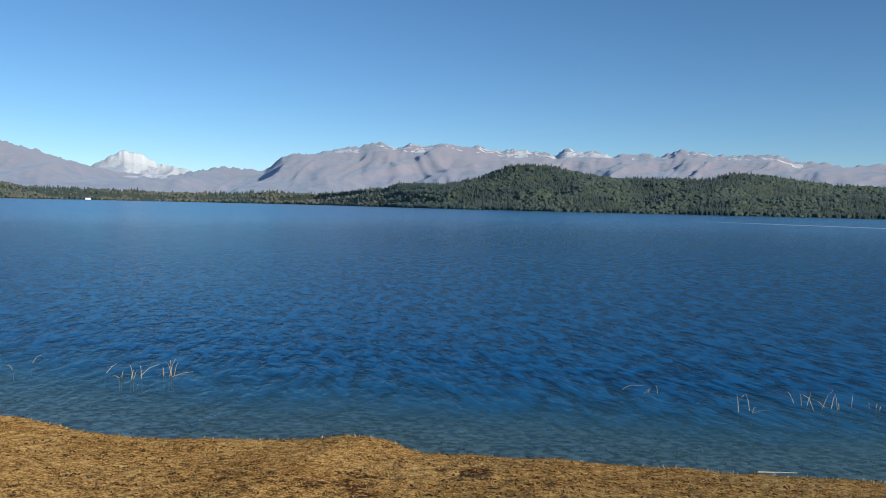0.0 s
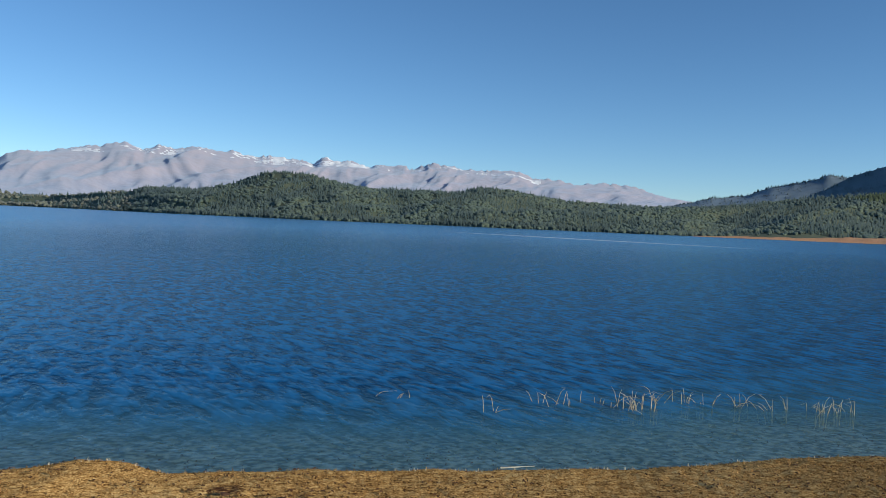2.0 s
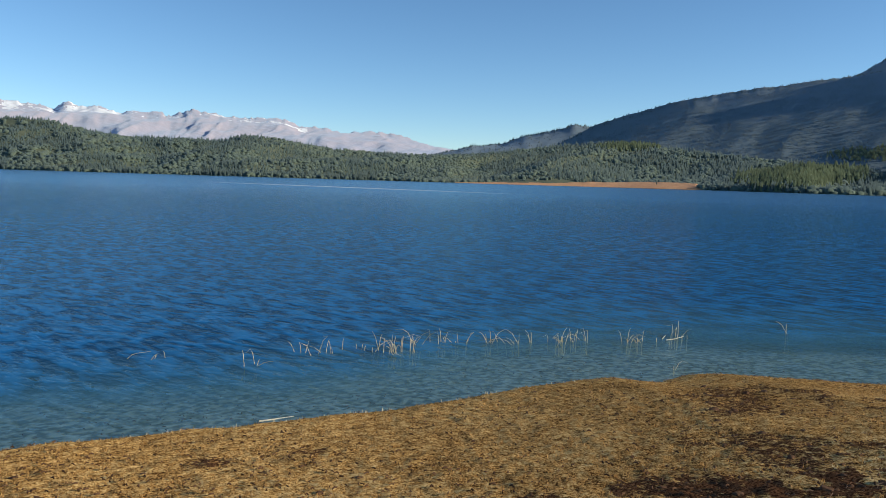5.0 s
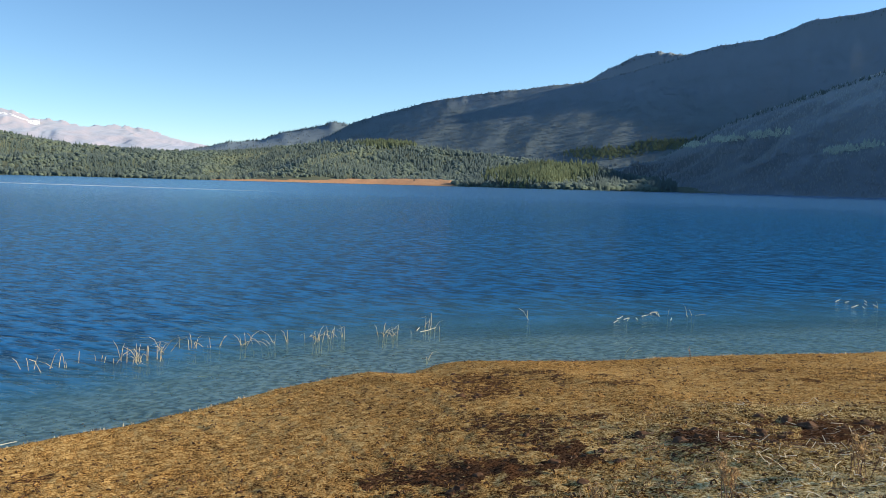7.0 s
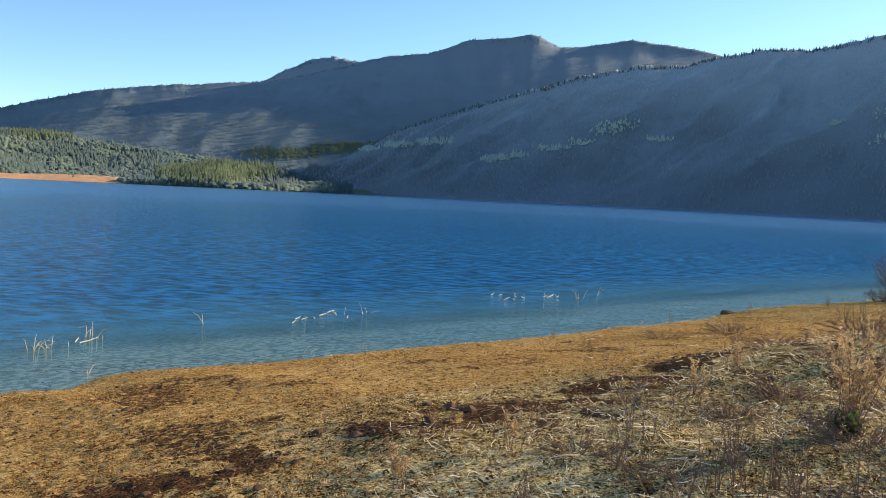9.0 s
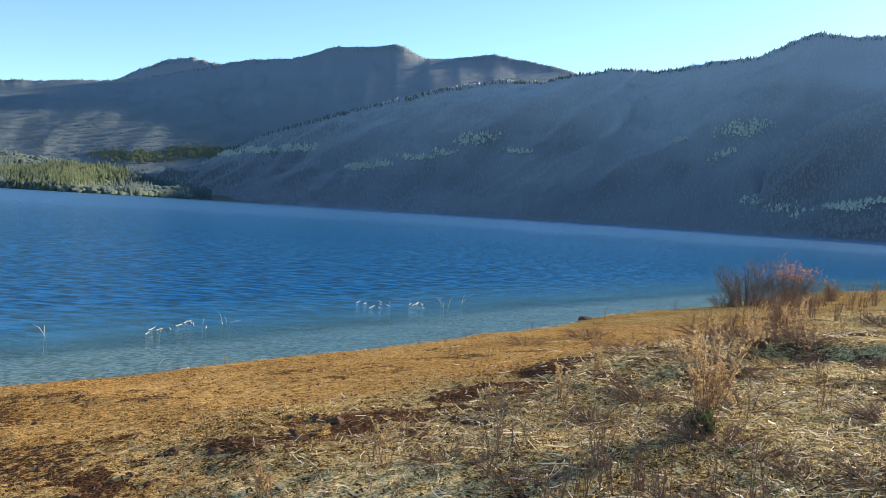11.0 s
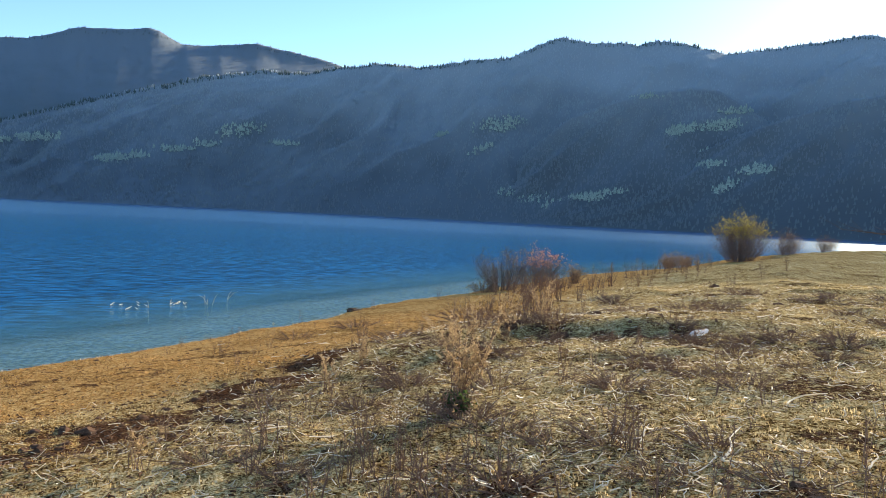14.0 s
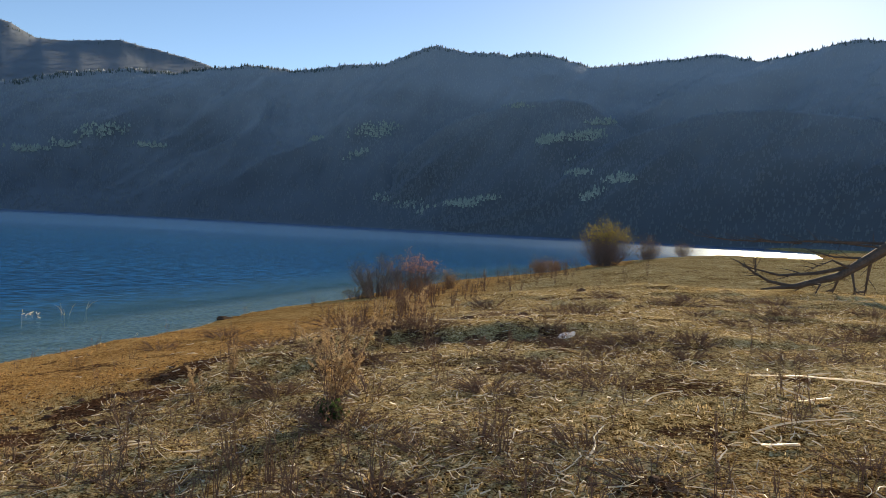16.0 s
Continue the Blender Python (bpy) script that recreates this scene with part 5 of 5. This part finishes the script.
for k in range(190):
    d = 3.8 + 20 * R_STICK.random() ** 1.6
    a = radians(R_STICK.uniform(-142, -84))
    stick(-math.sin(a) * d, math.cos(a) * d, R_STICK.uniform(0.08, 0.36), R_STICK.uniform(0.004, 0.009), R_STICK.uniform(0, 6.28), 400 + k)


def fallen_branch():
    """The dead top of a tree lying on the meadow: a leaning trunk propped on its broken limbs."""
    r = random.Random(90)
    base = tagged(new("fallen_branch"), "dead bare tree branch lying on the meadow", "branch")
    bx, by = 20.4, -19.2
    base.location = (bx, by, ground_at(bx, by))
    along, side = Vector((0.33, 0.944, 0)), Vector((0.944, -0.33, 0))        # towards the tip, and away from the lake

    def at(run, out, up):
        return along * run + side * out + Vector((0, 0, up))
    trunk = [at(-4.4, -.2, 2.9), at(-2.5, -.1, 1.85), at(-1.65, 0, 1.2), at(-.66, .05, .55), at(.7, 0, .17), at(1.8, -.1, .03)]
    part("trunk", mesh_from("trunk", [tube(trunk, [0.24, 0.20, 0.17, 0.13, 0.08, 0.02], 9)], M_DEAD), base)
    limbs = [([at(-1.15, 0, .9), at(0, .15, .62), at(1.2, .1, .5), at(2.3, .2, .72)], .075), ([at(.75, 0, .15), at(1.55, -.1, .3), at(2.0, -.15, .55), at(2.45, -.1, .8)], .06),
             ([at(2.0, -.15, .55), at(2.05, -.2, 1.0)], .03), ([at(-1.6, 0, 1.15), at(-.65, .3, 1.15), at(.05, .4, 1.28)], .045), ([at(-2.0, 0, 1.5), at(-1.1, -.3, 1.58), at(-.4, -.4, 1.58)], .04),
             ([at(-2.2, 0, 1.65), at(.2, .4, 1.55), at(1.0, .5, 1.5), at(2.0, .5, 1.6)], .05), ([at(.4, .4, 1.53), at(2.5, .7, 1.55), at(3.6, .9, 1.6)], .035), ([at(-1.0, 0, .8), at(-.3, -.3, 1.0), at(.4, -.4, .75)], .045),
             ([at(-.66, .05, .5), at(-.6, .3, -.05)], .05), ([at(-1.05, .05, .8), at(-1.05, -.3, -.05)], .055), ([at(-1.6, 0, 1.1), at(-1.65, .35, -.05)], .06), ([at(.2, .02, .3), at(.5, .5, -.02)], .04), ([at(.3, .02, .28), at(.2, -.6, .35), at(.5, -1.0, .02)], .045)]
    for pts, th in limbs:
        n = len(pts)
        bent = [p + Vector((r.gauss(0, .03), r.gauss(0, .03), r.gauss(0, .03))) if 0 < k < n - 1 else p for k, p in enumerate(pts)]
        limb = part("limb", mesh_from("limb", [tube(bent, [th * (1 - 0.75 * k / (n - 1)) for k in range(n)], 6)], M_DEAD), base)
        for c in range(9):                             # broken side twigs
            k = r.randrange(n - 1)
            p = bent[k].lerp(bent[k + 1], r.uniform(0.2, 1.0))
            d = ((bent[k + 1] - bent[k]).normalized() + Vector((r.gauss(0, .5), r.gauss(0, .5), r.gauss(0.1, .45)))).normalized() * r.uniform(0.2, 0.8)
            e = p + d
            e.z = max(e.z, 0.03)
            part("twig", mesh_from("twig", [tube([p, p.lerp(e, 0.5) + Vector((0, 0, r.uniform(-.03, .05))), e], [th * 0.3, th * 0.2, 0.004], 4)], M_DEAD), limb)
    return base


fallen_branch()


# ---- single far things ----
def conifer_tree(x, y, z, tall, seed):
    r = random.Random(seed)
    base = tagged(new("conifer_tree"), "dark green conifer standing by the far shore", "tree", "single shore conifers")
    base.location = (x, y, z)
    part("trunk", mesh_from("trunk", [tube([(0, 0, -.3), (0, 0, tall * .5), (0, 0, tall * .95)], [tall * .02, tall * .013, tall * .003], 6)], M_TRUNK), base)
    lv = []
    for k in range(44):
        zz = tall * (0.12 + 0.86 * k / 26)
        reach = tall * 0.2 * (1 - k / 27) + 0.15
        for s in range(7):
            a = s * 0.9 + k * 0.55 + r.uniform(-.2, .2)
            d = Vector((math.cos(a), math.sin(a), -0.25)) * reach * r.uniform(.75, 1.15)
            p = Vector((0, 0, zz))
            w = Vector((-math.sin(a), math.cos(a), 0)) * reach * 0.32
            lv.append(([p, p + d * 0.6 + w, p + d, p + d * 0.6 - w], [(0, 1, 2, 3)]))
    part("crown", mesh_from("crown", lv, M_CONIFER), base)
    return base


def on_layer(layer, az, past):
    d = float(layer[2](np.array([az]))[0][0]) + past
    return -math.sin(radians(az)) * d, math.cos(radians(az)) * d, float(layer[0](np.array([az]), np.array([d]))[0])


TREE_D = float(shore_edge(-48.65)) + 30
conifer_tree(math.sin(radians(48.65)) * TREE_D, math.cos(radians(48.65)) * TREE_D, float(spit_z(np.array([-48.65]), np.array([0.5]))[0]), 7, 600)
R_ROW = random.Random(9)
for k in range(46):
    conifer_tree(*on_layer(wood_layer, R_ROW.choice([R_ROW.uniform(4, -34), R_ROW.uniform(-53, -61)]), R_ROW.uniform(3, 16)), R_ROW.uniform(7, 10.5), 601 + k)
for k in range(12):
    conifer_tree(*on_layer(wood_layer, R_ROW.uniform(3.2, 4.6), R_ROW.uniform(4, 20)), R_ROW.uniform(9, 13), 701 + k)


def hut():
    base = tagged(new("hut"), "small white hut on the far shore", "hut")
    x, y, z = on_layer(wood_layer, 24.0, 1)
    base.matrix_world = pose(x, y, max(z, 0.2), 0, 0, 20)
    bm = bmesh.new()
    bmesh.ops.create_cube(bm, size=1, matrix=Matrix.Diagonal((12, 6, 4, 1)) @ Matrix.Translation((0, 0, 0.5)))
    me = bpy.data.meshes.new("wall")
    bm.to_mesh(me)
    bm.free()
    me.materials.append(M_WALL)
    part("wall", me, base)
    v = [(-6.5, -3.5, 4), (6.5, -3.5, 4), (6.5, 3.5, 4), (-6.5, 3.5, 4), (-6.5, 0, 6.2), (6.5, 0, 6.2)]
    part("roof", mesh_of("roof", v, [(0, 1, 5, 4), (2, 3, 4, 5), (0, 4, 3), (1, 2, 5), (0, 3, 2, 1)], M_ROOF), base)


hut()

# ---- short dry grass over the slope ----
def turf_blades(name, count, d0, d1, az0, az1, mat, label, tall, keep, seed):
    g = np.random.default_rng(seed)
    d = np.sqrt(g.uniform(d0 ** 2, d1 ** 2, count)) if d1 > 20 else g.uniform(d0, d1, count)
    a = np.radians(g.uniform(min(az0, az1), max(az0, az1), count))
    x, y = -np.sin(a) * d, np.cos(a) * d
    ok = (inland(x, y) > 0.05) & keep(x, y, g)
    x, y = x[ok], y[ok]
    z = ground_z(x, y)
    n = len(x)
    k = 3
    x, y, z = np.repeat(x, k), np.repeat(y, k), np.repeat(z, k)
    m = n * k
    t = g.uniform(0, 6.283, m)
    h = g.uniform(*tall, m)
    lean = g.uniform(0.0, 0.7, m) * h
    w = h * 0.18 + 0.002
    bx, by = x + g.normal(0, 0.02, m), y + g.normal(0, 0.02, m)
    c, s = np.cos(t), np.sin(t)
    p0 = np.stack([bx - s * w, by + c * w, z - 0.01], 1)
    p1 = np.stack([bx + s * w, by - c * w, z - 0.01], 1)
    p2 = np.stack([bx + c * lean, by + s * lean, z + h], 1)
    V = np.stack([p0, p1, p2], 1).reshape(-1, 3)
    return tagged(new(name, mesh_of(name, V, np.arange(3 * m).reshape(-1, 3), mat)), label, "grass", kind="stuff")


M_GOLD = plain("golden_grass", (0.285, 0.155, 0.050), (0.62, 0.375, 0.138), 3, 0.7, 0.5, 0.4)
M_PALE = plain("pale_grass", (0.36, 0.252, 0.108), (0.74, 0.59, 0.32), 3, 0.6, 0.45, 0.45)
turf_blades("golden_turf", 90000, 3.5, 26, 40, -110, M_GOLD, "short matted golden-brown dry grass", (0.010, 0.030),
            lambda x, y, g: (olive_amount(x, y) < g.uniform(0, 1, len(x))) & (soil_amount(x, y) < g.uniform(0.45, 0.70, len(x))), 81)
turf_blades("near_turf", 16000, 0.0, 3.6, 180, -180, M_GOLD, "short matted dry grass where one stands", (0.006, 0.02), lambda x, y, g: (olive_amount(x, y) < g.uniform(0, 1, len(x))) & (soil_amount(x, y) < g.uniform(0.45, 0.70, len(x))), 80)
turf_blades("rear_turf", 12000, 3.5, 19, 180, 40, M_GOLD, "short matted dry grass behind the shore", (0.006, 0.02), lambda x, y, g: soil_amount(x, y) < g.uniform(0.45, 0.70, len(x)), 79)
turf_blades("side_turf", 26000, 3.5, 19, -180, -110, M_GOLD, "short matted dry grass on the meadow", (0.006, 0.02), lambda x, y, g: (olive_amount(x, y) < g.uniform(0, 1, len(x))) & (soil_amount(x, y) < g.uniform(0.45, 0.70, len(x))), 78)
turf_blades("pale_turf", 90000, 3.0, 30, -60, -150, M_PALE, "short pale olive dry grass and straw", (0.010, 0.030),
            lambda x, y, g: (olive_amount(x, y) > g.uniform(0, 1, len(x))) & (soil_amount(x, y) < g.uniform(0.45, 0.70, len(x))), 82)


def grass_tufts(name, count, seed, mat, label, keep):
    """Small upright tufts, a dozen blades each."""
    g = np.random.default_rng(seed)
    d = 3.0 + 20 * g.uniform(0, 1, count) ** 1.3
    a = np.radians(g.uniform(-145, 42, count))
    x, y = -np.sin(a) * d, np.cos(a) * d
    ok = (inland(x, y) > 0.15) & keep(x, y, g)
    x, y = x[ok], y[ok]
    k = 11
    size = np.repeat(g.uniform(0.5, 1.0, len(x)) ** 2, k)
    x, y, z = np.repeat(x, k), np.repeat(y, k), np.repeat(ground_z(x, y), k)
    m = len(x)
    t, h = g.uniform(0, 6.283, m), g.uniform(0.014, 0.042, m) * size
    c, s = np.cos(t), np.sin(t)
    r = g.uniform(0, 0.05, m) * size
    bx, by, w, out = x + c * r, y + s * r, 0.0026 + 0.07 * h, h * g.uniform(0.0, 0.8, m)
    V = np.stack([np.stack([bx - s * w, by + c * w, z - 0.01], 1), np.stack([bx + s * w, by - c * w, z - 0.01], 1), np.stack([bx + c * out, by + s * out, z + h], 1)], 1).reshape(-1, 3)
    return tagged(new(name, mesh_of(name, V, np.arange(3 * m).reshape(-1, 3), mat)), label, "grass", kind="stuff")


grass_tufts("golden_tufts", 22000, 91, M_GOLD, "small upright tufts of golden dry grass", lambda x, y, g: (olive_amount(x, y) < g.uniform(0, 1, len(x))) & (soil_amount(x, y) < 0.6))
grass_tufts("pale_tufts", 14000, 92, M_PALE, "small upright tufts of pale dry grass", lambda x, y, g: (olive_amount(x, y) > g.uniform(0, 1, len(x))) & (soil_amount(x, y) < 0.6))


def litter(name, count, seed, size, thick, mat, label, az=(-145, -72), reach=24, everywhere=0.0, rise=0.25):
    """Thin bent straws or twigs strewn over the inland turf."""
    g = np.random.default_rng(seed)
    d = 3.0 + reach * g.uniform(0, 1, count) ** 1.5
    a = np.radians(g.uniform(*az, count))
    x, y = -np.sin(a) * d, np.cos(a) * d
    clump = fbm(x * 0.8, y * 0.8, 3, seed)
    ok = (np.maximum(olive_amount(x, y), everywhere) > g.uniform(0, 1, count)) & (g.uniform(0.25, 0.6, count) < clump)
    x, y = x[ok], y[ok]
    n = len(x)
    t, q, w = g.uniform(0, 6.283, n), g.uniform(*size, n), g.uniform(*thick, n)
    turn = g.normal(0, 0.3, n)
    z = ground_z(x, y)
    lift = g.uniform(0.008, 0.03, n) + 0.06 * q
    e = [None] * 3
    e[1] = np.stack([x, y, z + lift + q * g.uniform(-0.05, 0.12, n)], 1)
    e[0] = np.stack([x - np.cos(t - turn) * q, y - np.sin(t - turn) * q, z + lift * 0.5 + q * g.uniform(0, rise, n)], 1)
    e[2] = np.stack([x + np.cos(t + turn) * q, y + np.sin(t + turn) * q, z + lift * 0.6], 1)
    side = np.stack([-np.sin(t) * w, np.cos(t) * w, 0 * w], 1)
    up = np.stack([0 * w, 0 * w, w * 1.6], 1)
    V = np.stack([p + o for p in e for o in (-side, side, up)], 1).reshape(-1, 3)
    b = np.arange(n)[:, None] * 9
    F = np.concatenate([b + np.array([k]) + 3 * m for m in (0, 1) for k in ((0, 2, 5, 3), (2, 1, 4, 5), (1, 0, 3, 4))], 0)
    return tagged(new(name, mesh_of(name, V, F, mat)), label, name.split("_")[0], kind="stuff")


def turf_clumps(name, count, seed, mat, label, keep, size=(0.008, 0.024), az=(-145, 42)):
    """Low cushions of matted turf that give the ground its grain."""
    g = np.random.default_rng(seed)
    d = 3.2 + 22 * g.uniform(0, 1, count) ** 1.25
    a = np.radians(g.uniform(*az, count))
    x, y = -np.sin(a) * d, np.cos(a) * d
    ok = (inland(x, y) > 0.12) & keep(x, y, g)
    x, y, d = x[ok], y[ok], d[ok]
    n, k = len(x), 6
    r = g.uniform(*size, n) * (0.8 + 0.03 * d)
    z = ground_z(x, y)
    t = g.uniform(0, 6.283, n)[:, None] + np.arange(k)[None] * (2 * math.pi / k)
    rr = r[:, None] * g.uniform(0.65, 1.25, (n, k))
    rim = np.stack([x[:, None] + np.cos(t) * rr, y[:, None] + np.sin(t) * rr, np.broadcast_to(z[:, None], t.shape) - 0.012], -1)
    top = np.stack([x + g.normal(0, 0.2, n) * r, y + g.normal(0, 0.2, n) * r, z + r * g.uniform(0.3, 0.7, n)], -1)
    V = np.concatenate([rim, top[:, None]], 1).reshape(-1, 3)
    b = np.arange(n)[:, None] * (k + 1)
    F = np.concatenate([b + np.array([[j, (j + 1) % k, k]]) for j in range(k)], 0)
    return tagged(new(name, mesh_of(name, V, F, mat, None, True)), label, "turf", kind="stuff")


turf_clumps("golden_clumps", 46000, 95, M_GOLD, "low matted cushions of golden dry turf", lambda x, y, g: (olive_amount(x, y) < g.uniform(0, 1, len(x))) & (soil_amount(x, y) < g.uniform(0.35, 0.7, len(x))))
turf_clumps("pale_clumps", 34000, 96, M_PALE, "low matted cushions of pale dry turf", lambda x, y, g: (olive_amount(x, y) > g.uniform(0, 1, len(x))) & (soil_amount(x, y) < g.uniform(0.35, 0.7, len(x))), az=(-145, -55))
turf_clumps("soil_crumbs", 40000, 97, M_SOIL, "dark crumbs of churned soil between the turf", lambda x, y, g: (soil_amount(x, y) > g.uniform(0.25, 0.7, len(x))) | (g.uniform(0, 1, len(x)) < 0.10), (0.008, 0.030))
litter("straw_litter", 15000, 83, (0.015, 0.05), (0.001, 0.002), M_PALE, "broken pale straws strewn on the turf")
litter("straw_stalks", 9000, 85, (0.02, 0.075), (0.0018, 0.0042), M_STRAW, "long pale bent straws on the turf, whitened as if glinting", rise=1.3)
litter("curled_straws", 3000, 88, (0.02, 0.075), (0.004, 0.0075), M_STRAW, "thick pale curled stalks over the meadow, whitened as if glinting", (-145, -84), 26, 0.0, 0.9)
litter("leaf_litter", 12000, 87, (0.008, 0.03), (0.003, 0.010), M_SOIL, "dark dead bits scattered on the golden turf", (-115, 42), 16, 1.0)
litter("twig_litter", 24000, 86, (0.02, 0.09), (0.0012, 0.003), M_STEM, "dark broken twigs and stems strewn on the turf", (-145, -60), 20, 0.12)
turf_blades("bank_grass", 80000, 9, 45, 40, -110, M_REED, "pale dry grass fringe along the bank", (0.012, 0.05),
            lambda x, y, g: inland(x, y) < 0.26, 84)
